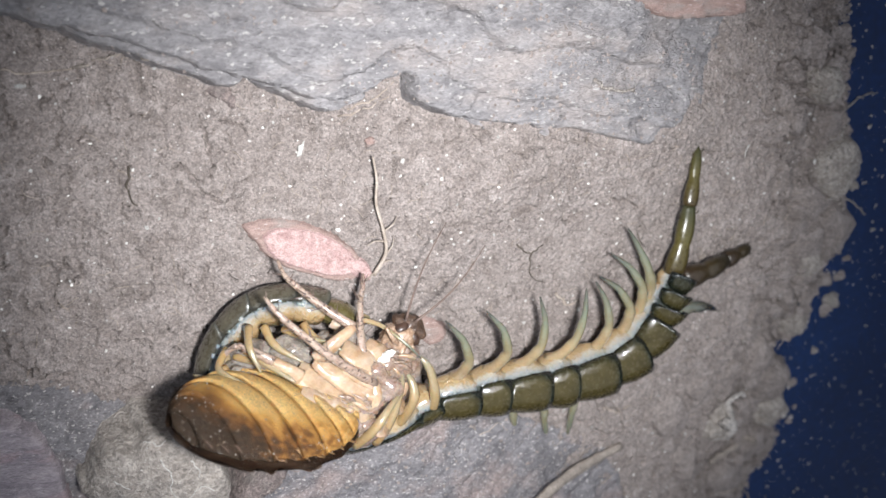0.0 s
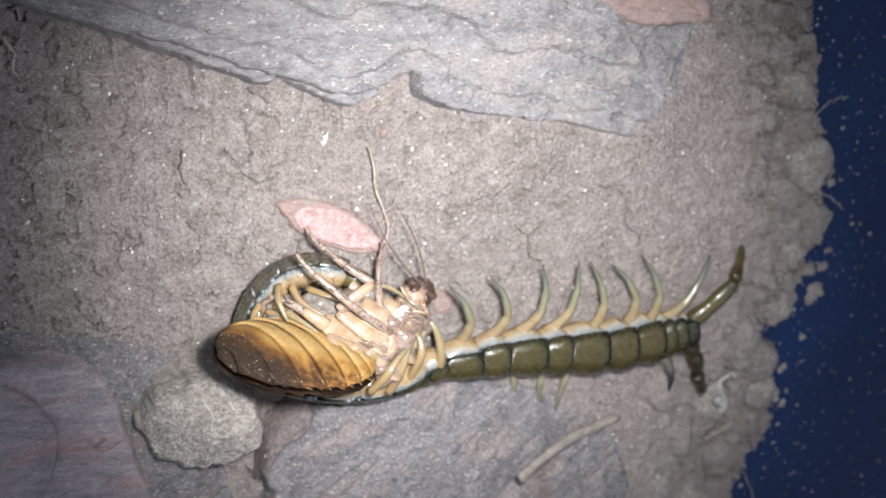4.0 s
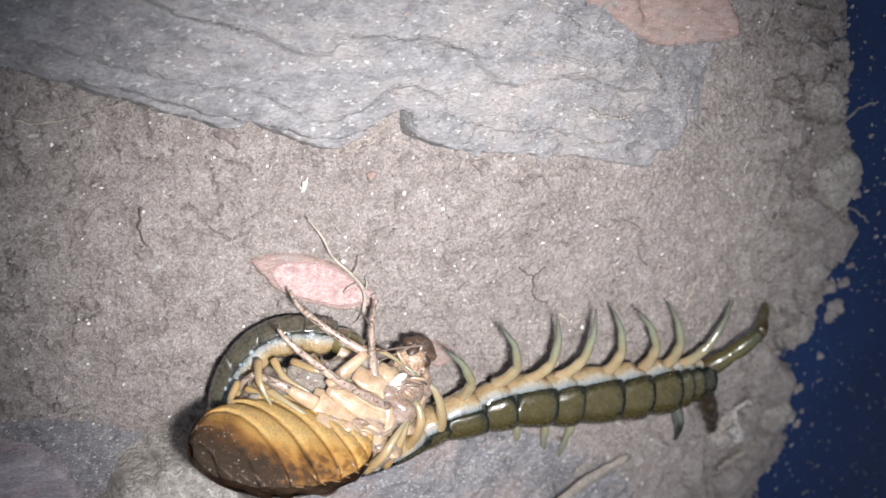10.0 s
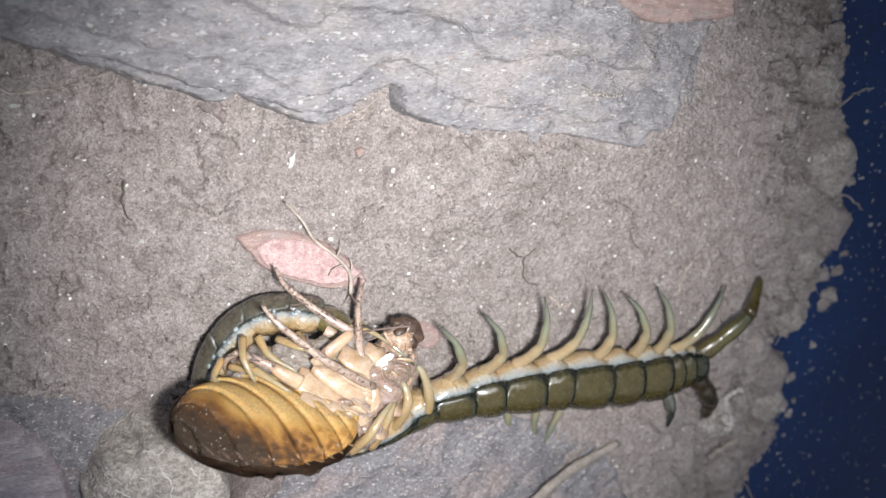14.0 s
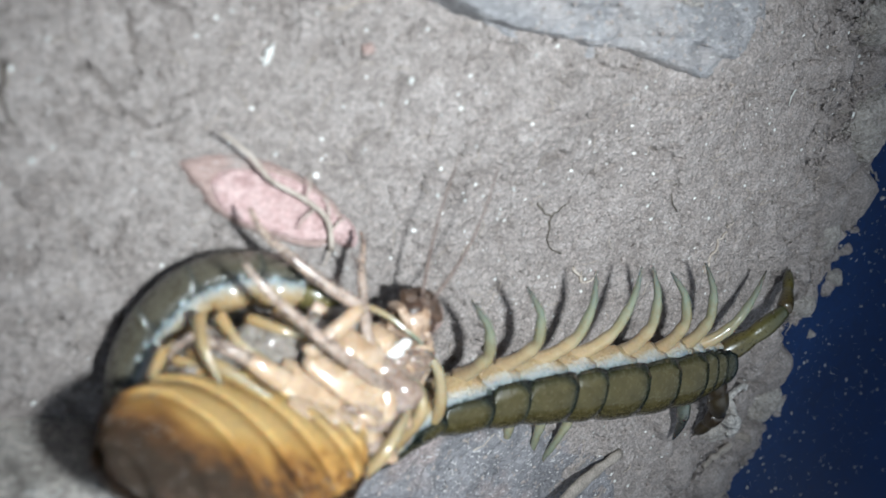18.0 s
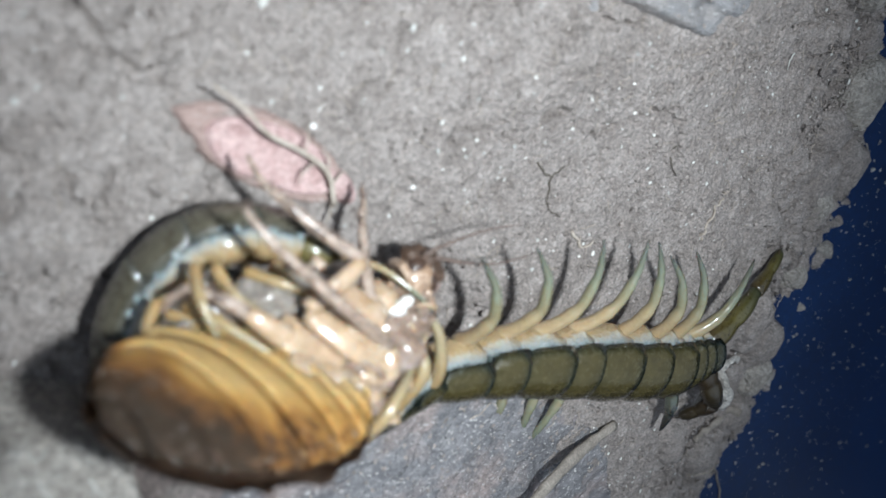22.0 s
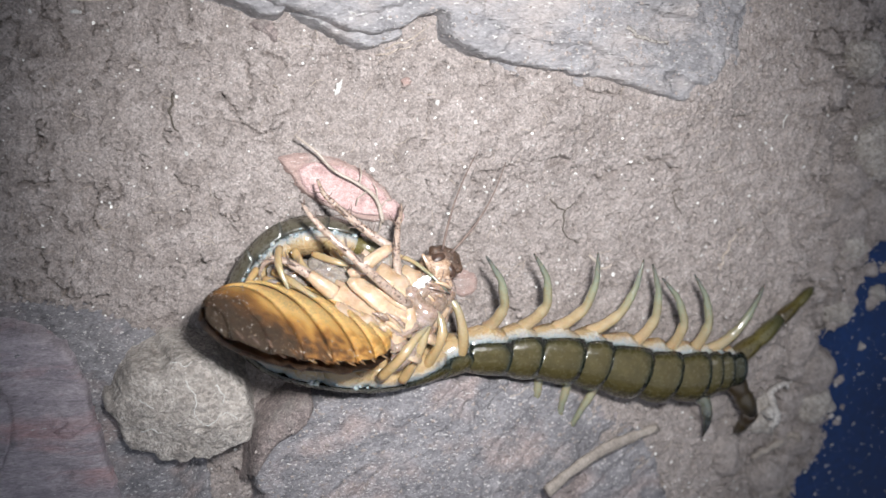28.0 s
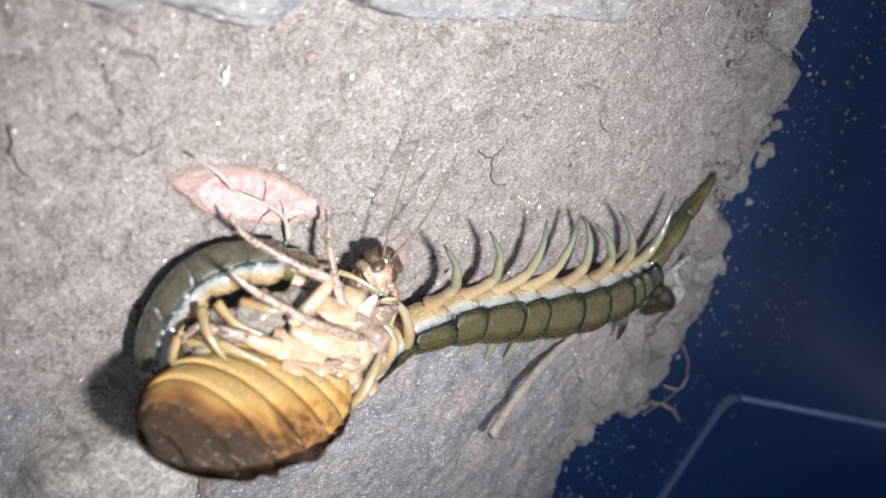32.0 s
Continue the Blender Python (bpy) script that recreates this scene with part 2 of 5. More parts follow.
        L.new(vor.outputs["Color"], sep.inputs["Color"])
        col = mix(1.0, col, mix(sep.outputs["Red"], (1 - grains[1],) * 3, (1 + grains[1],) * 3), "MULTIPLY")
        cells = vor.outputs["Distance"]
    if speck:
        col = mix(ramp(tex(1000 / speck[2], 3, 0.55), 0.72 - speck[1], 0.76 - speck[1]), col, speck[0])
    L.new(col, bsdf.inputs["Base Color"])
    rr = N.new("ShaderNodeMapRange")
    rr.inputs["To Min"].default_value, rr.inputs["To Max"].default_value = max(rough - 0.12, 0.03), min(rough + 0.12, 1)
    L.new(small, rr.inputs["Value"])
    L.new(rr.outputs["Result"], bsdf.inputs["Roughness"])
    bsdf.inputs["Coat Weight"].default_value, bsdf.inputs["Coat Roughness"].default_value = coat, coat_rough
    bsdf.inputs["Metallic"].default_value = metal
    bsdf.inputs["Specular IOR Level"].default_value = spec
    if sss:
        bsdf.inputs["Subsurface Weight"].default_value = sss
        bsdf.inputs["Subsurface Radius"].default_value = (1.0, 0.5, 0.25)
        bsdf.inputs["Subsurface Scale"].default_value = 0.0012
    if bump:
        both = N.new("ShaderNodeMath")
        both.operation = "ADD"
        L.new(big, both.inputs[0])
        L.new(small, both.inputs[1])
        if cells is not None:
            dome = N.new("ShaderNodeMath")
            dome.operation = "MULTIPLY_ADD"
            L.new(cells, dome.inputs[0])
            dome.inputs[1].default_value = -0.3
            L.new(both.outputs[0], dome.inputs[2])
            both = dome
        b = N.new("ShaderNodeBump")
        b.inputs["Strength"].default_value, b.inputs["Distance"].default_value = bump, relief
        L.new(both.outputs[0], b.inputs["Height"])
        L.new(b.outputs["Normal"], bsdf.inputs["Normal"])
    return mat


M_SOIL = surface("soil", (0.24, 0.202, 0.182), (0.372, 0.324, 0.3), 3.0, 0.92, 1.0, 0.32, speck=((0.5, 0.455, 0.425), 0.05, 0.45), contrast=0.6, relief=0.0005, grains=(0.36, 0.2))
M_CRUMB = surface("soil crumb", (0.24, 0.20, 0.18), (0.37, 0.32, 0.293), 1.2, 0.92, 0.9, 0.3, island=0.25, contrast=0.4, relief=0.0004)
M_CLOD = surface("pale clod", (0.33, 0.288, 0.252), (0.5, 0.452, 0.405), 2.4, 0.92, 1.0, 0.4, speck=((0.66, 0.62, 0.57), 0.05, 0.7), contrast=0.5, relief=0.0008, grains=(0.6, 0.25))
M_PALE = surface("chalky clod", (0.46, 0.42, 0.385), (0.74, 0.69, 0.64), 1.8, 0.92, 1.0, 0.4, contrast=0.55, relief=0.0008, grains=(0.6, 0.2))
M_WHITE = surface("white fleck", (0.44, 0.42, 0.385), (0.72, 0.70, 0.66), 0.5, 0.7, 0.3, island=0.4)
M_BARK = surface("grey bark", (0.172, 0.163, 0.167), (0.325, 0.31, 0.311), 2.8, 0.64, 1.0, 0.5, tint=(0.33, 0.295, 0.28), stretch=(0.8, 1.5, 1, 16), speck=((0.46, 0.44, 0.42), 0.09, 1.0), contrast=0.42, relief=0.0005, grains=(0.7, 0.1))
M_BARK_BLUE = surface("slate bark", (0.15, 0.142, 0.15), (0.27, 0.255, 0.26), 2.6, 0.72, 0.9, 0.35, tint=(0.31, 0.25, 0.235), stretch=(0.85, 1.3, 1, 10), speck=((0.5, 0.47, 0.45), 0.11, 0.5), contrast=0.6, relief=0.0005, grains=(0.6, 0.18))
M_BARK_PURPLE = surface("purple bark", (0.26, 0.225, 0.243), (0.46, 0.4, 0.415), 3.4, 0.4, 0.8, 0.4, tint=(0.44, 0.275, 0.27), stretch=(0.6, 2.2, 1, -14), speck=((0.5, 0.47, 0.46), 0.05, 0.6), contrast=0.55, relief=0.0005, grains=(0.6, 0.1))
M_PINK = surface("pink inner bark", (0.27, 0.185, 0.16), (0.40, 0.285, 0.252), 1.6, 0.85, 0.8, 0.25, tint=(0.32, 0.275, 0.25), stretch=(1, 2.5, 1, 20), speck=((0.5, 0.43, 0.4), 0.07, 0.8), contrast=0.6)
M_CHIP = surface("dull pink bark", (0.19, 0.155, 0.145), (0.31, 0.25, 0.23), 1.2, 0.85, 0.9, 0.3, tint=(0.28, 0.245, 0.225), contrast=0.65, relief=0.0006, grains=(0.6, 0.2))
M_ROSE = surface("rose bark flake", (0.39, 0.245, 0.23), (0.59, 0.425, 0.40), 1.2, 0.8, 0.9, 0.2, contrast=0.65, grains=(0.4, 0.12))
M_STICK = surface("pale stick", (0.23, 0.195, 0.165), (0.37, 0.32, 0.275), 2.0, 0.85, 0.8, 0.3, contrast=0.6)
M_ROOT = surface("root", (0.25, 0.20, 0.16), (0.50, 0.43, 0.365), 1.5, 0.8, 0.5, 0.2)
M_DARKSTRAND = surface("dark strand, rootlet and crack", (0.05, 0.04, 0.03), (0.12, 0.10, 0.08), 1.5, 0.85, 0.4, 0.2)
M_TUB = surface("navy plastic", (0.0024, 0.0145, 0.06), (0.0045, 0.022, 0.085), 30, 0.34, 0.05, 1.2, spec=0.2)
# pale colour here paints the highlight along the moulded rim
M_RIM = surface("pale highlight edge", (0.16, 0.2, 0.36), (0.30, 0.34, 0.5), 3, 0.4, 0.2, 0.4)
M_GLOSS = surface("polished navy plastic", (0.008, 0.03, 0.1), (0.02, 0.06, 0.16), 6, 0.1, 0.15, 0.7)
M_FLOOR = surface("concrete", (0.2, 0.19, 0.18), (0.34, 0.33, 0.31), 60, 0.9, 0.3, 8)

M_TERGITE = surface("olive back plate", None, (0.6, 0.58, 0.52), 2.2, 0.26, 0.35, 0.7, relief=0.0003, stops=((0.0, (0.16, 0.128, 0.048)), (0.35, (0.112, 0.094, 0.036)), (0.7, (0.042, 0.046, 0.028)), (0.9, (0.012, 0.02, 0.017)), (1.0, (0.008, 0.015, 0.014))), coat=1.0, contrast=0.4, coat_rough=0.08)
M_COIL = surface("greyish back plate", None, (0.7, 0.68, 0.64), 2.2, 0.28, 0.35, 0.7, stops=((0.0, (0.24, 0.21, 0.15)), (0.4, (0.2, 0.178, 0.13)), (0.8, (0.125, 0.118, 0.092)), (1.0, (0.06, 0.062, 0.054))), coat=1.0, contrast=0.4, coat_rough=0.14)
M_PLEURA = surface("pale flank skin", None, (1.0, 1.0, 1.0), 1.0, 0.2, 1.0, 0.4, stops=((0.0, (0.41, 0.275, 0.135)), (0.43, (0.42, 0.295, 0.15)), (0.52, (0.40, 0.365, 0.30)), (0.61, (0.28, 0.30, 0.30)), (0.68, (0.05, 0.065, 0.06)), (1.0, (0.035, 0.033, 0.014))), coat=1.0, sss=0.3, relief=0.0005, contrast=0.2, wobble_by=0.1)
M_BEAD = surface("bluish wet skin", (0.16, 0.2, 0.21), (0.36, 0.4, 0.4), 0.6, 0.1, 0.3, 0.2, coat=1.0, sss=0.3, coat_rough=0.05)
M_LEG = surface("amber to green leg", None, (1.0, 1.0, 1.0), 1.6, 0.2, 0.1, 0.5, stops=((0.0, (0.41, 0.292, 0.168)), (0.3, (0.35, 0.265, 0.15)), (0.5, (0.235, 0.21, 0.125)), (0.7, (0.17, 0.18, 0.125)), (0.92, (0.10, 0.104, 0.082)), (1.0, (0.03, 0.03, 0.026))), coat=0.9, sss=0.3, contrast=0.3)
M_CLASP = surface("pale translucent leg", None, (1.0, 1.0, 1.0), 1.4, 0.18, 0.3, 0.4, stops=((0.0, (0.36, 0.235, 0.105)), (0.4, (0.33, 0.245, 0.13)), (1.0, (0.26, 0.235, 0.16))), coat=1.0, sss=0.5, contrast=0.2)
M_TAIL_LEG = surface("dark olive tail leg", None, (1.0, 1.0, 1.0), 2.0, 0.3, 0.2, 0.5, stops=((0.0, (0.045, 0.03, 0.01)), (0.5, (0.085, 0.07, 0.018)), (1.0, (0.04, 0.042, 0.018))), coat=0.6)
M_TAIL_DARK = surface("brownish black tail leg", None, (1.0, 1.0, 1.0), 2.0, 0.35, 0.3, 0.5, stops=((0.0, (0.03, 0.018, 0.009)), (0.5, (0.04, 0.028, 0.012)), (1.0, (0.022, 0.018, 0.01))), coat=0.5)
M_BELLY = surface("amber belly plate", None, (1.0, 1.0, 1.0), 2.0, 0.5, 0.7, 0.28, stops=((0.0, (0.70, 0.50, 0.25)), (0.14, (0.84, 0.56, 0.215)), (0.34, (0.65, 0.355, 0.10)), (0.5, (0.36, 0.17, 0.05)), (0.66, (0.19, 0.092, 0.038)), (0.82, (0.105, 0.06, 0.036)), (1.0, (0.07, 0.047, 0.033))), coat=0.04, sss=0.3, speck=((0.34, 0.27, 0.2), 0.06, 0.4), relief=0.0004, wobble_by=0.13, spec=0.2)
M_LOBE = surface("tawny belly rim", (0.10, 0.05, 0.022), (0.34, 0.2, 0.09), 1.0, 0.4, 0.7, 0.3, tint=(0.07, 0.036, 0.02), coat=0.3, sss=0.2, contrast=0.5)
M_SHELL = surface("dark brown shell", (0.035, 0.019, 0.012), (0.12, 0.068, 0.042), 1.4, 0.45, 0.8, 0.35, tint=(0.2, 0.13, 0.085), coat=0.12, speck=((0.5, 0.44, 0.38), 0.07, 0.5), contrast=0.6)
M_THORAX = surface("pinkish wet thorax skin", (0.26, 0.165, 0.115), (0.48, 0.36, 0.29), 0.8, 0.15, 1.0, 0.25, tint=(0.55, 0.43, 0.38), coat=1.0, sss=0.3, relief=0.0007, contrast=0.5)
M_COXA = surface("honey leg plate", (0.34, 0.225, 0.135), (0.49, 0.36, 0.25), 2.2, 0.2, 0.4, 0.5, tint=(0.47, 0.375, 0.31), coat=1.0, sss=0.4, relief=0.0004, contrast=0.25, coat_rough=0.1)
M_SHIN = surface("speckled pinkish shin", (0.27, 0.19, 0.145), (0.44, 0.34, 0.275), 0.8, 0.34, 0.6, 0.22, speck=((0.09, 0.055, 0.04), 0.14, 0.45), coat=0.5, sss=0.15)
M_FLESH = surface("greyish flesh", (0.20, 0.165, 0.135), (0.36, 0.315, 0.275), 1.2, 0.2, 0.8, 0.3, coat=1.0, sss=0.3, relief=0.0005, contrast=0.5)
M_HEAD = surface("tan face", (0.26, 0.15, 0.085), (0.47, 0.34, 0.245), 0.8, 0.28, 0.5, 0.3, coat=0.7, contrast=0.6)
M_EYE = surface("dark eye", (0.03, 0.016, 0.011), (0.075, 0.042, 0.028), 0.8, 0.35, 0.3, coat=0.3)
M_FEELER = surface("brown feeler", (0.085, 0.055, 0.045), (0.17, 0.12, 0.095), 1.0, 0.6, 0.2)

# ---- the tub and its soil ----
def soil_edge(y):
    """Where the soil ends and the bare tub begins."""
    e = np.interp(y, [-240, -160, -145, -138, -132, -129, -126, -122, -117, -115.3, -111.5, -107.8, -102.5, -98.4, -93.6, -89.5, -86, -85, -82, -76.6, -74.5, -71.3, -68.2, -63.7, -57.7, -54.4, -50.1, -43.3, -38, -30, -22, -12, 60],
                  [60, 78, 86, 87, 92, 103, 117, 120.3, 119.8, 123.8, 124.4, 126.6, 127.5, 127, 122.8, 121, 121.6, 126, 128.6, 128.7, 131.6, 130.7, 134, 135.3, 133.4, 133.3, 134.8, 132, 129, 129, 125.5, 127, 127])
    return e + 1.6 * (grain(y, y * 0 + 3, 4.5, 5) - 0.5) + 1.6 * (grain(y, y * 0 + 9, 1.7, 6) - 0.5) + 1.0 * (grain(y, y * 0 + 5, 0.7, 3) - 0.5)


def build_tub():
    bm = bmesh.new()
    xs, ys = np.linspace(-150, 330, 25), np.linspace(-290, 120, 22)
    grid = [[bm.verts.new((x, y, tub_height(x, y))) for x in xs] for y in ys]
    for a, b in zip(grid, grid[1:]):
        for k in range(len(xs) - 1):
            bm.faces.new((a[k], a[k + 1], b[k + 1], b[k]))
    floor = part("tub_floor", bm, M_TUB, origin=(90, -85, 0))
    tagged(floor, "scuffed navy blue plastic floor of the tub", "tub floor", kind="structure")
    corners = [(-150, -290), (330, -290), (330, 120), (-150, 120)]
    for name, a, b in zip(("wall_south", "wall_east", "wall_north", "wall_west"), corners, corners[1:] + corners[:1]):
        bm = bmesh.new()
        d = Vector((b[0] - a[0], b[1] - a[1], 0)).normalized()
        out = Vector((d.y, -d.x, 0))
        ring = []
        for p in (a, b):
            base = Vector((*p, float(tub_height(*p)) - 3))
            ring.append([base, base + out * 22 + Vector((0, 0, 190)), base + out * 30 + Vector((0, 0, 190)), base + out * 4])
        vs = [[bm.verts.new(q) for q in r] for r in ring]
        for k in range(4):
            bm.faces.new((vs[0][k], vs[1][k], vs[1][(k + 1) % 4], vs[0][(k + 1) % 4]))
        bm.faces.new(vs[0][::-1])
        bm.faces.new(vs[1])
        tagged(part(name, bm, M_TUB, shade=False), "sloping navy blue plastic wall of the tub", "tub wall", kind="structure")
    # the moulded panel in the tub's floor, with a rounded corner
    corner, u, v = Vector((139.0, -145.6, 0)), Vector((0.84, -0.54, 0)), Vector((-0.56, -0.83, 0))
    # the straight rim's bright highlight is put into its paler base colour
    ridged = [corner + u * f for f in np.linspace(170, 5, 14)]
    polished = [corner + u * 4.5 * (1 - k / 8) ** 2 + v * 7 * (k / 8) ** 2 for k in range(9)] + [corner + v * f for f in np.linspace(9, 120, 14)]
    inner = (u + v).normalized()
    for name, line, profile, mat in (
            ("moulded_rim", ridged, ((-1.2, -0.5), (-0.8, 0.3), (-0.45, 0.75), (0, 0.9), (0.45, 0.75), (0.8, 0.3), (1.2, -0.5)), M_RIM),
            ("moulded_corner", polished, ((-1.8, -0.5), (-1.3, 0.5), (-0.8, 1.0), (-0.4, 0.9), (0, 0.6), (0.4, 0.9), (0.8, 1.0), (1.3, 0.5), (1.8, -0.5)), M_GLOSS)):
        bm = bmesh.new()
        prev = None
        for q in line:
            row = []
            for off, h in profile:
                p = q + inner * off
                row.append(bm.verts.new((p.x, p.y, float(tub_height(p.x, p.y)) + h)))
            if prev:
                for k in range(len(row) - 1):
                    bm.faces.new((prev[k], row[k], row[k + 1], prev[k + 1]))
            prev = row
        rim = part(name, bm, mat, origin=(90, -85, 0))
        rim.parent, rim.location = floor, (0, 0, 0)
    # the room's floor beneath
    bm = bmesh.new()
    bmesh.ops.create_grid(bm, x_segments=4, y_segments=4, size=300)
    for q in bm.verts:
        q.co.z = -62
        q.co.x, q.co.y = q.co.x + 90, q.co.y - 85
    tagged(part("floor", bm, M_FLOOR), "bare grey concrete floor under the tub", "floor", kind="structure")


def build_soil():
    ys = np.concatenate([np.arange(-240, -140, 3.0), np.arange(-140, 12, 0.2), np.arange(12, 90, 3.0)])
    fine = np.concatenate([np.linspace(-130, -42, 30)[:-1], np.arange(-42, 118, 0.2)])
    Y = np.repeat(ys[:, None], len(fine) + 26, 1)
    edge = soil_edge(ys)
    X = np.empty_like(Y)
    X[:, :len(fine)] = fine
    f = np.arange(1, 27) / 24
    X[:, len(fine):] = 118 + (np.maximum(edge, 60)[:, None] - 118) * np.minimum(f, 1)[None]
    low = edge < 118
    X = np.where(low[:, None] & (X > edge[:, None]), edge[:, None], X)
    Z = soil_height(X, Y)
    rim = edge[:, None] - X
    near = smooth(30, 8, rim) * smooth(-150, -130, Y)
    warp = grain(X, Y, 1.4, 6)
    for size, layer in ((9.0, 3), (5.0, 5)):
        Z = Z - near * 2.0 * smooth(0.045, 0.012, np.abs(grain(X + 1.5 * warp, Y - 1.2 * warp, size, layer) - 0.5))
    Z = Z + near * (2.2 * (grain(X, Y, 5.0, 2) - 0.5) + 0.8 * (grain(X, Y, 2.0, 4) - 0.5))
    Z = Z - 1.6 * smooth(2.5, 0, rim) * (0.6 + 0.8 * grain(X, Y, 1.5, 6))
    Z = np.maximum(Z, tub_height(X, Y) + 0.4)
    Z[:, -2] = tub_height(X[:, -2], Y[:, -2]) - 0.4
    Z[:, -1] = Z[:, -2] - 1
    Z = np.where(low[:, None] & (rim <= 0.001), tub_height(X, Y) - 0.4, Z)
    keep = np.ones((len(ys) - 1, X.shape[1] - 1), bool)
    me = sheet("ground", X, Y, Z, keep, M_SOIL)
    return tagged(new("ground", me), "dry crumbly grey-brown soil with fine cracks and pale flecks", "soil", kind="structure")


SLABS = []


def top_at(x, y):
    """The height of whatever lies uppermost of tub, soil and slabs."""
    x, y = np.atleast_1d(np.asarray(x, float)), np.atleast_1d(np.asarray(y, float))
    z = np.where(x < soil_edge(y), soil_height(x, y), tub_height(x, y))
    for X, Y, Z, step in SLABS:
        i, k = np.round((y - Y[0, 0]) / step).astype(int), np.round((x - X[0, 0]) / step).astype(int)
        ok = (i >= 0) & (k >= 0) & (i < Z.shape[0]) & (k < Z.shape[1])
        z[ok] = np.maximum(z[ok], Z[i[ok], k[ok]])
    return z


def slab(name, outline, height, material, bury=None, step=0.4, ragged=1.0, edge=1.2, layers=(), ridges=0.0, angle=0.0, dome=0.0, seed=0, origin=None, low=0.0, lie=soil_lie):
    """A flat piece whose rim follows a closed outline (mm) and whose top stands height above the soil, with layered steps,
    long ridges along its grain, or a domed top."""
    P = np.array([p[:2] for p in spline(list(outline) + [outline[0]], 5)])[:-1]
    lo, hi = P.min(0) - 2, P.max(0) + 2
    X, Y = np.meshgrid(np.arange(lo[0], hi[0], step), np.arange(lo[1], hi[1], step))
    wx = X + ragged * (grain(X, Y, 3.0, seed) - 0.5) * 2.2 + ragged * (grain(X, Y, 0.9, seed + 1) - 0.5)
    wy = Y + ragged * (grain(X, Y, 3.0, seed + 2) - 0.5) * 2.2 + ragged * (grain(X, Y, 0.9, seed + 3) - 0.5)
    inside, dist = np.zeros(X.shape, bool), np.full(X.shape, 1e9)
    for a, b in zip(P, np.roll(P, -1, 0)):
        with np.errstate(divide="ignore", invalid="ignore"):
            cut = ((a[1] > wy) != (b[1] > wy)) & (wx < (b[0] - a[0]) * (wy - a[1]) / (b[1] - a[1]) + a[0])
        inside ^= cut
        d = b - a
        f = np.clip(((wx - a[0]) * d[0] + (wy - a[1]) * d[1]) / (d @ d + 1e-9), 0, 1)
        dist = np.minimum(dist, np.hypot(wx - a[0] - f * d[0], wy - a[1] - f * d[1]))
    s = np.where(inside, dist, -dist)
    Z = lie(X, Y) + low + height * smooth(-0.3, edge, s) - 2.2 * smooth(0.1, -1.0, s)
    if bury:
        Z = Z - bury[2] * smooth(bury[0], bury[1], X + 0.35 * (Y + 30) + 9 * (grain(X, Y, 5, seed + 3) - 0.5))
    for start, rise in layers:
        Z = Z + rise * smooth(0, 0.7, s - start - 2.5 * (grain(X, Y, 7, seed + 4) - 0.5))
    if dome:
        Z = Z + dome * np.clip(s / s.max(), 0, 1) ** 0.6
    ca, sa = math.cos(radians(angle)), math.sin(radians(angle))
    u, v = X * ca + Y * sa, -X * sa + Y * ca
    inner = smooth(0, 1.5, s)
    if ridges:
        Z = Z + inner * ridges * (grain(u / 5, v, 1.1, seed + 5) + 0.7 * grain(u / 4, v, 2.7, seed + 6) - 0.85)
        for size, layer in ((2.2, 3), (4.5, 7)):
            crack = np.abs(grain(u / 4 + 0.5 * grain(X, Y, 1.2, 1), v + 0.8 * grain(X, Y, 2.0, 6), size, seed + layer) - 0.5) + 0.15 * smooth(0.45, 0.6, grain(X, Y, 6, seed + layer))
            Z = Z - inner * ridges * 1.6 * smooth(0.06, 0.02, crack)
        crust = smooth(0.5, 0.62, grain(X, Y, 4.5, seed + 2) + 0.25 * (grain(X, Y, 1.0, seed) - 0.5))
        Z = Z + inner * ridges * crust * (0.5 + 0.5 * (grain(X, Y, 0.7, seed + 3) - 0.5))
    Z = Z + inner * (0.9 * (grain(X, Y, 9, seed + 1) - 0.5) + 0.16 * (grain(X, Y, 0.8, seed + 2) - 0.5))
    keep = (s[:-1, :-1] > -1.0) & (s[1:, 1:] > -1.0) & (s[:-1, 1:] > -1.0) & (s[1:, :-1] > -1.0)
    SLABS.append((X, Y, np.where(s > 0.2, Z, -99.0), step))
    o = np.array(origin if origin is not None else (P[:, 0].mean(), P[:, 1].mean(), 0))
    me = sheet(name, X - o[0], Y - o[1], Z - o[2], keep, material)
    ob = new(name, me)
    ob.location = Vector(o) * MM
    return ob


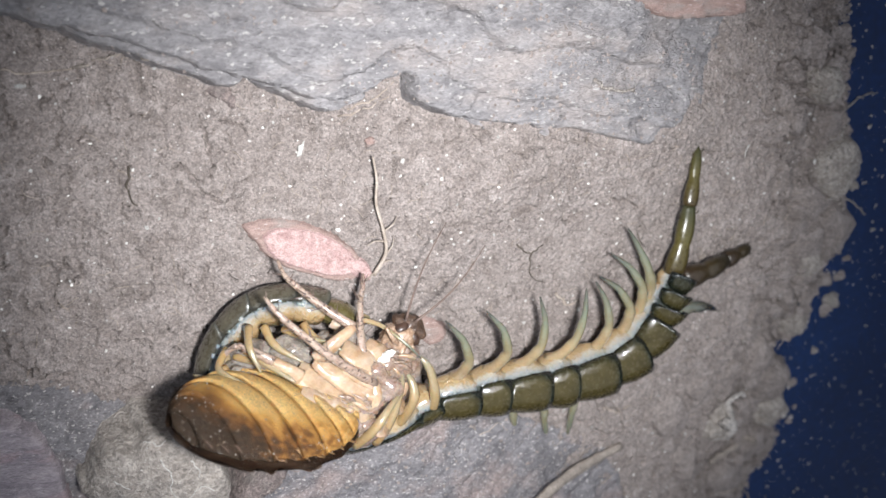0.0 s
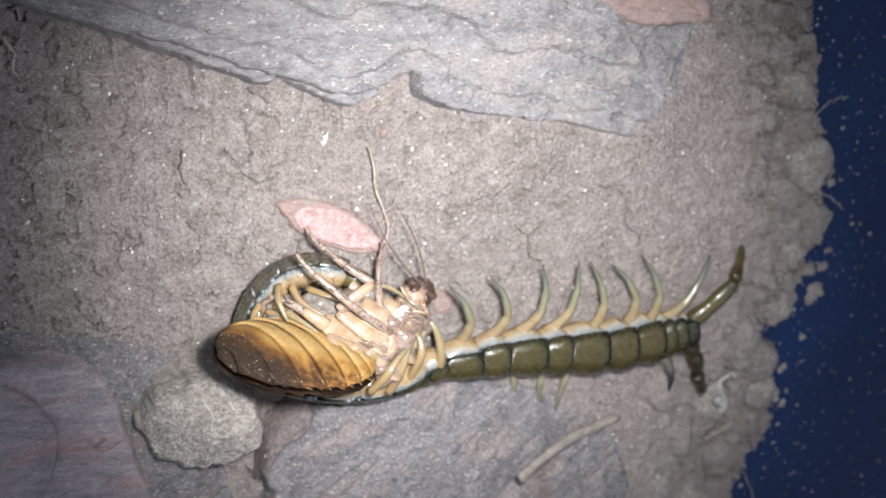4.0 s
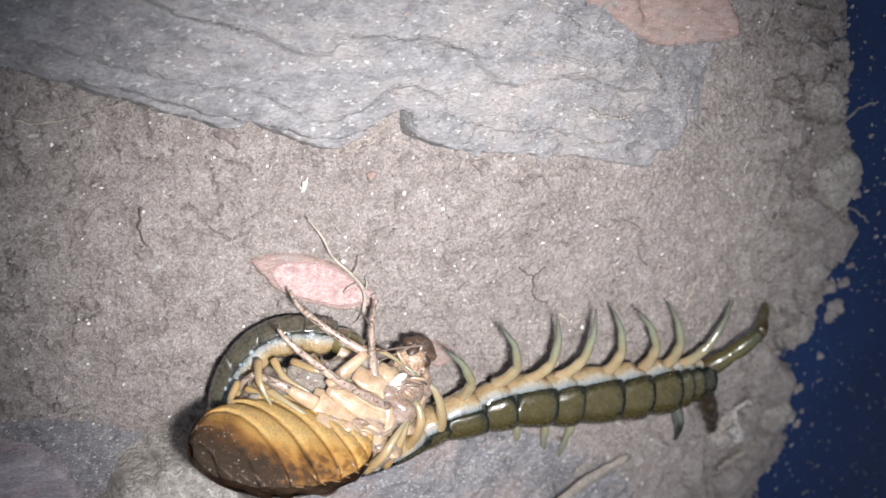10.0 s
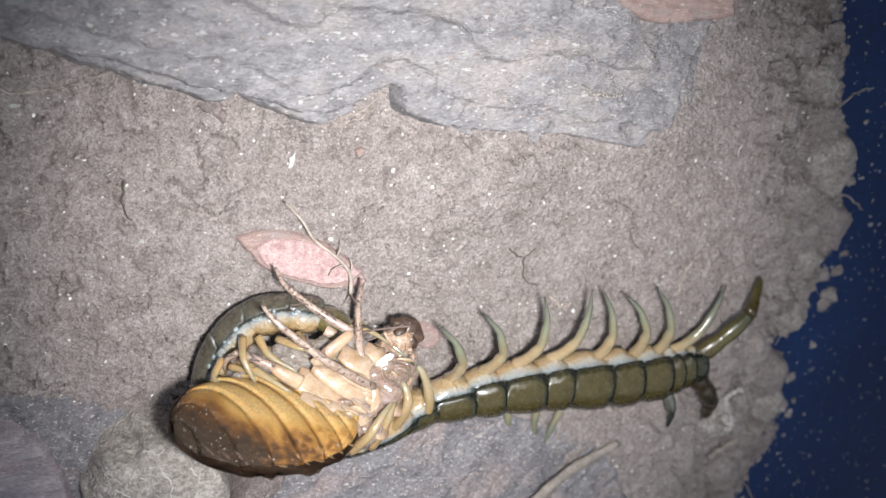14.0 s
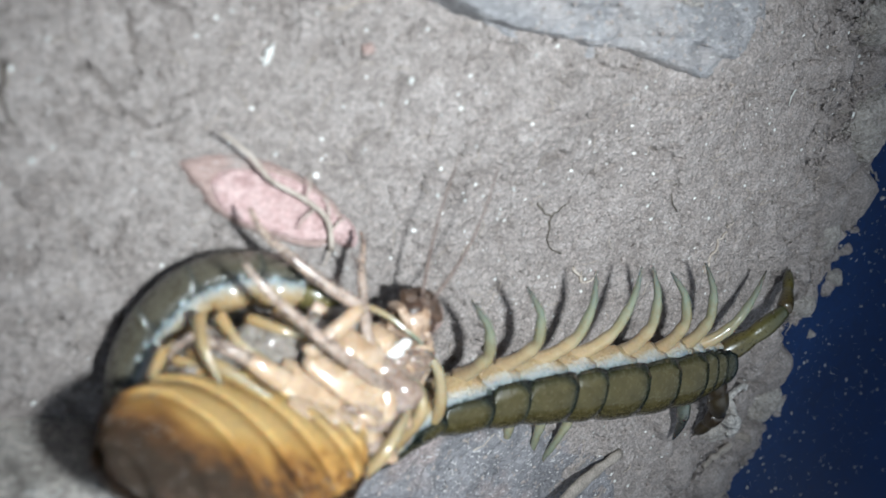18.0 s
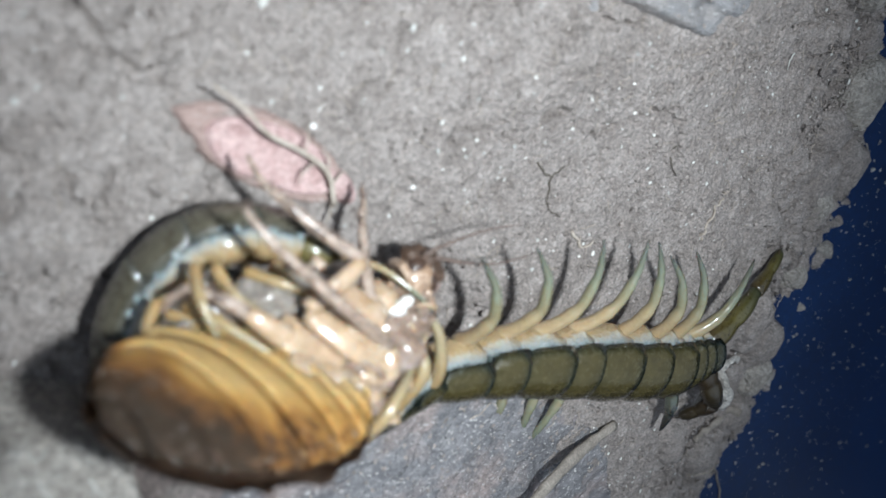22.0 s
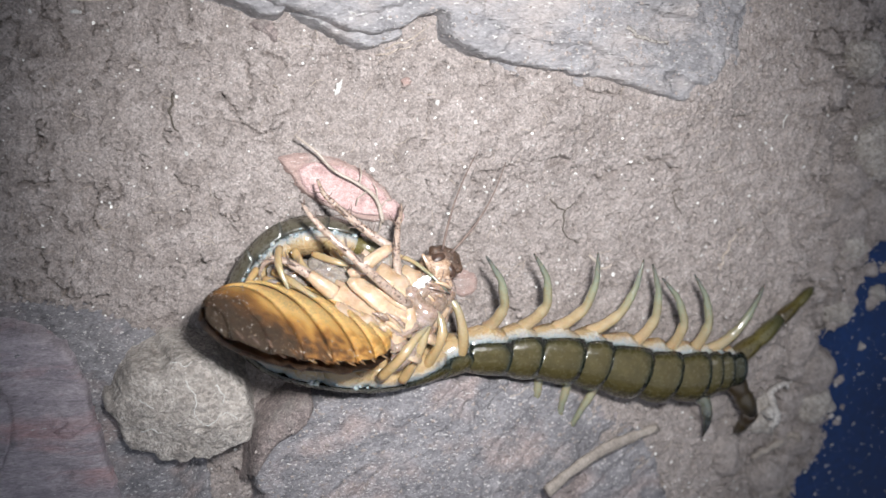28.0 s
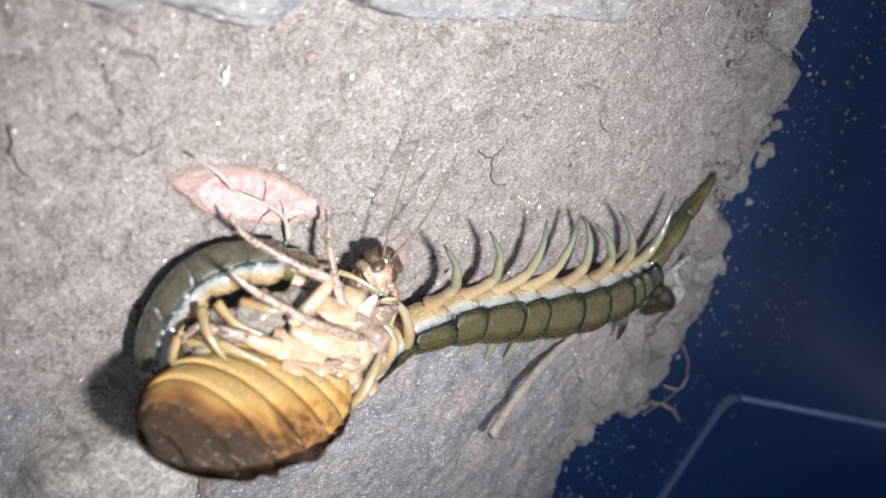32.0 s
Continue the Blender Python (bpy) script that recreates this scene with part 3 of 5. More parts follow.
def build_bark():
    rim = [(-40, -6), (-20, -11.4), (-8, -16), (3, -19.6), (10.5, -21.6), (18, -25), (26, -27.6), (35, -31), (40.5, -29.6), (46.4, -28), (47.2, -31.5),
           (53, -34), (63, -36.5), (73, -38.2), (84, -41.2), (93, -42.4), (97.5, -38.5), (100, -32), (105, -25), (108, -10), (104, 8), (60, 22), (-40, 25)]
    top = slab("bark_slab", [(0.982 * x, 0.982 * y - 0.05) for x, y in rim], 5.3, M_BARK, bury=(70, 108, 5.6), ragged=0.42, edge=0.9, layers=((4, 1.2), (12, 1.9)), ridges=0.4, angle=-14, seed=1, lie=soil_base)
    tagged(top, "weathered grey slab of layered bark half buried in soil", "bark")
    patch = slab("inner_bark", [(68.5, -10), (74.4, -15.7), (82.4, -20.1), (88.2, -21.4), (97.6, -20.8), (96.8, -15.2), (90.2, -10), (76.5, -5)], 8.2, M_PINK, ragged=0.5, edge=0.8, ridges=0.4, angle=-25, seed=3, lie=soil_base, origin=tuple(top.location / MM))
    patch.parent, patch.location = top, (0, 0, 0)
    patch["label"] = "bare salmon-pink inner bark"
    for pts, h in (([(-2, -16), (4, -20.6), (10, -22.8), (17, -26), (22, -27.6), (24, -25), (14, -20), (4, -16)], 3.0), ([(25, -27), (33, -31.4), (38, -31.6), (41, -29.8), (38, -28), (30, -26)], 2.6), ([(50, -31), (58, -36.6), (66, -38), (72, -38.8), (72, -35), (60, -32)], 2.0)):
        lay = slab("bark_layer", pts, h, M_BARK, ragged=0.3, edge=0.7, ridges=0.3, angle=-20, seed=2, step=0.3, lie=soil_base, origin=tuple(top.location / MM))
        lay.parent, lay.location = top, (0, 0, 0)
        lay["label"] = "thin grey under-layer of bark"
    left = slab("bark_slab", [(-75, -62), (-50, -62), (-34, -63), (-25.6, -63.4), (-17, -65), (-11, -66.2), (-4.8, -68), (0, -71), (5, -74), (6, -82), (8, -92), (8, -112), (-10, -120), (-75, -120)],
                5.4, M_BARK_BLUE, ragged=0.5, edge=6.5, ridges=0.45, angle=1, seed=2)
    tagged(left, "smooth purplish bark slab with ringed layers", "bark")
    for pts, h, soft in (([(-75, -66), (-35, -66.4), (-29, -66.6), (-23, -66.4), (-17, -66.6), (-11, -68.8), (-7.4, -72.4), (-5.6, -78), (-4.4, -86.8), (-3, -93), (0, -104), (-20, -114), (-75, -110)], 6.6, 2.2),
                         ([(-75, -70), (-34.8, -69.4), (-29.4, -69.2), (-24.3, -69.9), (-19.8, -72.8), (-17.1, -77.6), (-17.0, -81.5), (-18.2, -86), (-21, -89.6), (-26, -93), (-40, -98), (-75, -98)], 7.7, 0.7),
                         ([(-13, -82.6), (-9.5, -80.9), (-6.4, -81.2), (-7.6, -83.2), (-11, -84.8)], 7.3, 0.8)):
        lay = slab("bark_layer", pts, h, M_BARK_PURPLE, ragged=0.35, edge=soft, ridges=0.34, angle=3, seed=4, origin=tuple(left.location / MM))
        lay.parent, lay.location = left, (0, 0, 0)
    mid = slab("bark_slab", [(13.6, -94), (14.4, -90.6), (18.2, -87.6), (23.4, -84.2), (28.6, -82.2), (41, -81.6), (52, -83.6), (62, -86.4), (70, -89.6), (79, -95), (84.6, -101), (87.4, -108), (90, -116), (90, -123), (85.5, -128), (84.4, -140), (60, -146), (18, -125), (15, -106)],
               5.0, M_BARK_BLUE, bury=(20, 50, 4.6), ragged=0.9, edge=0.9, layers=((5, 0.5), (11, 0.4)), ridges=0.35, angle=35, seed=5)
    tagged(mid, "blue-grey bark slab with pinkish worn patches", "bark")
    for pts, h in (([(34, -99), (39, -96.6), (46, -94), (53, -95), (54, -100), (47, -103), (38, -103)], 5.0), ([(60, -103), (66, -101), (72, -106), (72, -118), (64, -124), (57, -114)], 2.0)):
        lay = slab("bark_layer", pts, h, M_CHIP, ragged=1.3, edge=2.2, ridges=0.4, angle=35, seed=1, origin=tuple(mid.location / MM))
        lay.parent, lay.location = mid, (0, 0, 0)
        lay["label"] = "worn pinkish patch of bark"
    wedge = slab("bark_chip", [(13.2, -97), (14.5, -88.6), (17.7, -84.4), (22.8, -81.8), (24.4, -83.4), (21.4, -87.2), (17.6, -89.9), (15.4, -93)], 6.4, M_CHIP, ragged=0.4, edge=0.6, ridges=0.3, angle=40, seed=6)
    tagged(wedge, "dull pink chip of bark wedged against a bark slab", "bark")
    chip = slab("bark_chip", [(46, -65.6), (48.6, -65.8), (51.4, -67.6), (51.2, -70), (48, -70.4)], 0.9, M_PINK, ragged=0.3, edge=0.5, seed=7)
    tagged(chip, "small rose bark chip beside the centipede's legs", "bark")
    for pts, h in (([(20, -27.8), (21.4, -27.6), (22.6, -30), (21.6, -30.6), (20.6, -29.2)], 0.35), ([(10, -21.5), (12.4, -21.5), (13.6, -23), (12.4, -23.8), (10.6, -23)], 0.35), ([(-10.6, -19.6), (-8.8, -18.4), (-8.9, -22), (-10.2, -23)], 0.6)):
        tagged(slab("bark_chip", pts, h, M_CHIP, ragged=0.8, edge=0.5, seed=3), "brownish pink sliver of bark lying on the soil", "bark", "slivers by the bark edge")


def build_clods():
    clod = slab("soil_clod", [(-5.8, -79), (-2.6, -74.4), (2.9, -72.2), (9, -72.4), (13.6, -76), (15.4, -82.6), (13, -87.8), (6.2, -89), (-0.6, -87.8), (-4.2, -84.8)], 8.8, M_CLOD, ragged=0.75, edge=1.6, dome=3.0, ridges=0.3, angle=20, seed=2, step=0.25)
    tagged(clod, "rounded grey-tan clod of earth threaded with white rootlets", "soil clod")
    for pts in ([(5.4, -75.4), (6.6, -77.6), (6.2, -79.8), (7.6, -82)], [(7.6, -82), (9, -81.2), (10.4, -80.6), (12, -81.4)], [(-0.6, -77.4), (0.4, -78.4), (1.2, -78.9)], [(-1, -82.6), (0.6, -82.2), (1.8, -82.5)], [(9.4, -76.6), (10.4, -77.8), (10.2, -79.2)], [(3.6, -73.4), (4.8, -73.1), (5.8, -73.6), (6.6, -73.2)]):
        bm = bmesh.new()
        line = spline(pts, 5)
        line = [(p[0] + 0.6 * noise.noise(Vector((p[0], p[1], 3))), p[1] + 0.5 * noise.noise(Vector((p[0], p[1], 9))), float(top_at(p[0], p[1])[0]) + 0.1) for p in line]
        tube(bm, line, [0.1 - 0.05 * i / len(line) for i in range(len(line))], 5)
        r = part("rootlet", bm, M_WHITE, origin=tuple(clod.location / MM))
        r.parent, r.location = clod, (0, 0, 0)
    for k, (x, y, r) in enumerate(((-25.4, -34.8, 4.0), (-29, -36.6, 3.2), (-24.2, -39.6, 2.6), (-26.4, -50.4, 3.3), (-31.6, -40, 3.0), (-34, -53, 2.6))):
        bm = bmesh.new()
        blob(bm, (x, y, float(soil_base(x, y)) + 0.6), (r, r * 0.8, r * 0.55), rz=40 * k, rows=16, cols=22, bumpy=0.5)
        tagged(part("soil_clod", bm, M_PALE, origin=(x, y, 0)), "pale crumbly clod of earth lying on the soil", "soil clod", "pale clods")
    rng = np.random.RandomState(5)
    for k, (x, y, r) in enumerate(((129.5, -51, 5.4), (124, -56.5, 3.6), (131, -63, 4.6), (126.5, -70, 3.4), (134.9, -76.0, 1.7), (138.1, -75.3, 1.2), (137.2, -80.7, 1.8), (135.2, -82.3, 1.2), (131.4, -82.0, 0.9), (134.9, -90.9, 0.8), (139.0, -71.7, 0.8), (138.2, -54.1, 1.4), (138.5, -57.0, 0.8), (130.0, -98.2, 0.7), (130.3, -107.1, 0.7), (125, -82, 2.6), (122, -94, 4.2), (117, -88, 4.0), (123, -101.5, 3.6), (120, -109, 3.4),
                                   (113, -116, 4.4), (106, -125, 4.0), (97, -121, 4.6), (125, -65, 3.6), (124, -35, 3.2), (126, -43, 3.0), (110, -131, 5.2), (104, -129, 4.0), (115, -127.5, 4.0), (92, -130, 2.6), (88, -136, 2.2), (97, -95.5, 4.0), (104, -92, 3.4), (110, -101, 4.2), (102, -108, 4.0))):
        top = float(np.max(soil_base(x, y))) if x < soil_edge(np.array([y]))[0] else float(tub_height(x, y))
        lump = slab("soil_clod", [(x + r * (0.75 + 0.5 * rng.rand()) * math.cos(q), y + r * (0.75 + 0.5 * rng.rand()) * math.sin(q)) for q in np.arange(7) * 0.8976], 0.9, M_CLOD if k % 3 == 0 else M_SOIL,
                    ragged=0.7, edge=1.0, dome=0.34 * r, seed=k % 5, step=0.3, low=top - float(soil_base(x, y)))
        tagged(lump, "lump of grey-brown soil at the crumbling soil edge" if r > 2 else "small crumb of soil lying on the navy plastic", "soil clod", "lumps along the soil edge")


# ---- the centipede ----
REAR = {
    0.0: [(55, -78.2), (62.3, -78.6), (69.7, -78.9), (77.3, -78.4), (83.5, -76.2), (87.2, -72.6), (89.8, -68), (92.4, -63.4)],
    0.3: [(55, -78.2), (62.3, -78.7), (69.8, -79.2), (77.4, -79.3), (84.2, -77.4), (88.6, -73), (92.5, -66.5)],
    0.5: [(56, -78.3), (66.9, -79.7), (77.7, -80.3), (85.4, -78.0), (90.6, -72.8), (94.6, -68.6)],
    0.7: [(57, -78.3), (68, -79.6), (79, -80.6), (87, -79.0), (92, -75.2), (96, -72)],
    0.9: [(58, -78.2), (72.5, -80), (83.6, -80.6), (91.4, -77.8), (97.1, -74.6)],
    1.2: [(58, -78.3), (74, -80.9), (85.6, -81.1), (93.3, -79.4), (97.8, -77.6)],
    2.0: [(60, -78.5), (76, -80.6), (88, -80.0), (98, -78.0)],
    3.0: [(60, -78.4), (75.2, -80.2), (86.7, -80.1), (96.8, -78.9)],
    6.0: [(55.9, -77.9), (62.5, -78.0), (69.2, -78.5), (76.8, -79.5), (84.7, -80.8), (92.3, -81.8), (98.6, -82.6)],
    9.0: [(60, -77.6), (68.5, -79.1), (77.3, -80.3), (86.5, -81.6), (93.7, -82.4), (98.6, -82.5)],
    13.0: [(54.1, -77.8), (62.2, -78.3), (70.6, -79.3), (79.5, -80.9), (88.8, -82.1), (98, -82.6)],
    19.0: [(55.4, -78.2), (62.4, -79.1), (70.1, -80.5), (77.4, -81.9), (86.5, -83.4), (98, -84.7)],
    23.0: [(56.0, -78.7), (62.9, -80), (70.7, -81.9), (79.3, -84.5), (87.7, -86.6), (97.5, -87.6)],
    26.0: [(55, -78.5), (62, -79.8), (69.3, -81.6), (76.7, -84), (85, -86), (98, -86.9)],
    29.0: [(55.3, -78.8), (62.2, -80), (69.3, -81.8), (76.7, -84.2), (84.4, -86.3), (91.6, -87.1), (98.3, -87.4)],
    31.0: [(55.5, -78.7), (63.4, -80.5), (71.7, -82.6), (80.5, -85.1), (88.6, -86.5), (98.5, -87)],
    32.0: [(55.0, -78.7), (63.2, -81.3), (72.2, -84.6), (82.1, -87.6), (91.4, -88.8), (98, -88.4)],
}
FRONT = [(48.0, -77.8), (44, -78), (38, -77.9), (31, -77.2), (24, -75.6), (18, -73.2), (14.8, -69.6), (15.6, -65.2), (18.8, -60.6), (23.4, -58.1), (29.2, -58.8), (34.6, -61.6), (39, -65.6)]
TAIL_LEG_TIPS = {  # time: tip of the leg on the soil side, tip of the leg on the near side
    0.0: ((96.4, -42.7), (113.3, -62.1)), 0.3: ((98.4, -45.4), (115.8, -64.6)), 0.5: ((103.4, -51), (120.2, -73.8)), 0.7: ((109, -56.4), (118, -84)), 0.9: ((114.7, -60.8), (112.5, -89)), 1.2: ((114.6, -61.8), (110.6, -87.9)),
    2.0: ((115.6, -63.4), (110.4, -88.9)), 3.0: ((112.4, -62.4), (109.4, -96)), 6.0: ((115.6, -75.2), (104.8, -99.5)), 9.0: ((114.8, -73.8), (104.9, -99.2)), 13.0: ((114.4, -70), (105.6, -98.3)),
    19.0: ((116.4, -74.4), (102, -101)), 23.0: ((117.1, -75.2), (100.8, -102)), 26.0: ((117.7, -76.2), (102.8, -102.6)), 29.0: ((117.2, -75.7), (103.2, -103)), 31.0: ((117.4, -75.8), (103.2, -103)), 32.0: ((116.7, -75.9), (102, -102)),
}
LENGTHS = [3.0, 2.8, 2.9, 6.0, 6.1, 7.6, 4.9, 7.2, 5.2, 6.8, 4.4, 6.8, 5.2, 6.4, 5.0, 6.2, 4.8, 6.0, 4.8, 5.4, 4.4, 4.4]  # from the tail to the head
WIDTHS = [3.2, 3.8, 4.3, 4.75, 4.9, 4.85, 4.7, 4.5, 4.25, 4.0, 3.8, 3.7, 3.7, 3.6, 3.6, 3.6, 3.5, 3.5, 3.4, 3.3, 3.2]  # half widths
LEAN_AT = ([0, 12, 30, 45, 55, 64, 80, 100, 112, 130], [10, 16, 22, 28, 58, 104, 112, 108, 104, 90])  # mm from the tail: roll towards the outer side


def body_line(t):
    """Points from the tail's end to the head, and the length of the way between them."""
    rear = [(x, y, float(soil_base(x, y)) + 4.6) for x, y in REAR[t][::-1]]
    front = []
    for k, (x, y) in enumerate(FRONT):
        rise = (4.8, 5.6, 7.4, 9.0, 9.2, 8.4, 6.4, 5.0, 4.6, 4.6, 4.8, 5.0, 5.0)[k]
        front.append((x, y, float(soil_base(x, y)) + rise))
    line = np.array(spline(rear + front, 8))
    way = np.concatenate([[0], np.cumsum(np.linalg.norm(np.diff(line, axis=0), axis=1))])
    joint = way[(len(rear)) * 8]
    return line, way, joint


JOINT = 51.5  # mm from the tail's end to the first fixed point


def body_pose(t, s):
    """The pose on the body's line, s mm from the tail's end: x towards the head, z through the back."""
    line, way, joint = body_line(t)
    s2 = s - JOINT + joint

    def at(q):
        if q < 0:
            d = (line[1] - line[0]) / np.linalg.norm(line[1] - line[0])
            return line[0] + d * q
        return np.array([np.interp(q, way, line[:, k]) for k in range(3)])
    p = Vector(at(s2))
    x = (Vector(at(s2 + 1.5)) - Vector(at(s2 - 1.5))).normalized()
    left = Vector((-x.y, x.x, 0)).normalized()
    lean = radians(float(np.interp(s, *LEAN_AT)))
    z = left * math.sin(lean) + Vector((0, 0, 1)) * math.cos(lean)
    z = (z - x * z.dot(x)).normalized()
    m = Matrix((x, z.cross(x), z)).transposed().to_4x4()
    m.translation = p * MM
    return m


def bend(bm, mid):
    """Curves a piece of the still forepart along the body's line."""
    back, poses = body_pose(13.0, mid).inverted(), {}
    for v in bm.verts:
        x = round(v.co.x, 1)
        if x not in poses:
            poses[x] = back @ body_pose(13.0, mid + x)
        v.co = poses[x] @ (Vector((v.co.x - x, v.co.y, v.co.z)) * MM) / MM


def leg_mesh(length, sweep, droop, curl, thick, side, rise=18):
    """A jointed leg that leaves the flank sideways (side -1 or 1), sweeps forward (+) or back and curls at its tip."""
    bm = bmesh.new()
    pts, radii, tones = [], [], []
    p, a, e = Vector((0, 0, 0)), radians(sweep), radians(rise)
    n = 26
    for i in range(n + 1):
        f = i / n
        pts.append(p.copy())
        joint = 0.12 * math.exp(-((f - 0.33) / 0.05) ** 2) - 0.1 * math.exp(-((f - 0.41) / 0.04) ** 2) + 0.1 * math.exp(-((f - 0.61) / 0.05) ** 2) - 0.1 * math.exp(-((f - 0.69) / 0.04) ** 2)
        radii.append(max(thick * (1.2 - 0.74 * f ** 0.7 - 0.34 * f ** 5) * (1 + joint), 0.06))
        tones.append(f)
        d = Vector((math.sin(a) * math.cos(e), side * math.cos(a) * math.cos(e), math.sin(e)))
        p += d * (length / n)
        a += radians(curl) / n * (0.1 + 8.0 * math.exp(-((f - 0.38) / 0.035) ** 2) + 6.0 * math.exp(-((f - 0.68) / 0.035) ** 2) + 0.2 * f)
        e -= radians(droop) / n * (1.5 if f < 0.5 else 0.6)
    tube(bm, pts, radii, 8, 0.9, tones)
    return bm


WRAPPED = {  # legs that clasp the cockroach, from base to tip, by the segment that bears them
    10: [[(45.8, -79.6, 5.0), (46.0, -74.8, 7.3), (45.2, -69.7, 7.6), (43.9, -67.2, 6.9)]],
    11: [[(39.8, -77.4, 7.9), (41.2, -72.6, 10.3), (41.4, -69.9, 9.9), (40.8, -68.2, 8.8)]],
    12: [[(35.5, -78.2, 9.7), (37.1, -73.9, 11.6), (38.8, -69.3, 11.4), (40.1, -67.8, 9.2)]],
    13: [[(31.6, -75.9, 12.4), (33.7, -72.5, 14.6), (36.1, -70.2, 14.0), (39.0, -69.4, 11.6)]],
    16: [[(15.6, -63.0, 6.2), (13.6, -63.2, 8.0), (11.2, -63.1, 6.0)], [(17.2, -62.4, 4.5), (19.5, -62.6, 6.8), (22.0, -63.4, 9.0)]],
    17: [[(16.1, -60.7, 5.0), (14.5, -62.1, 7.0), (15.3, -62.6, 9.0), (18.2, -64.2, 11.0)]],
    18: [[(19.3, -57.9, 5.2), (18.6, -59.3, 8.4), (19.5, -62.3, 10.2)], [(18.4, -61.0, 5.5), (20.8, -62.2, 8.6), (23.8, -64.2, 11.6)], [(21.5, -58.6, 4.5), (22.4, -60.6, 7.0), (25.5, -62.6, 9.5)]],
    19: [[(24.1, -59.2, 5.2), (26.5, -59.7, 8.0), (29.4, -60.7, 8.6)], [(27.0, -59.4, 4.5), (28.4, -61.0, 7.0), (31.5, -62.4, 9.0)], [(24.8, -60.6, 3.5), (25.0, -62.0, 5.0), (23.5, -63.4, 7.0)]],
}


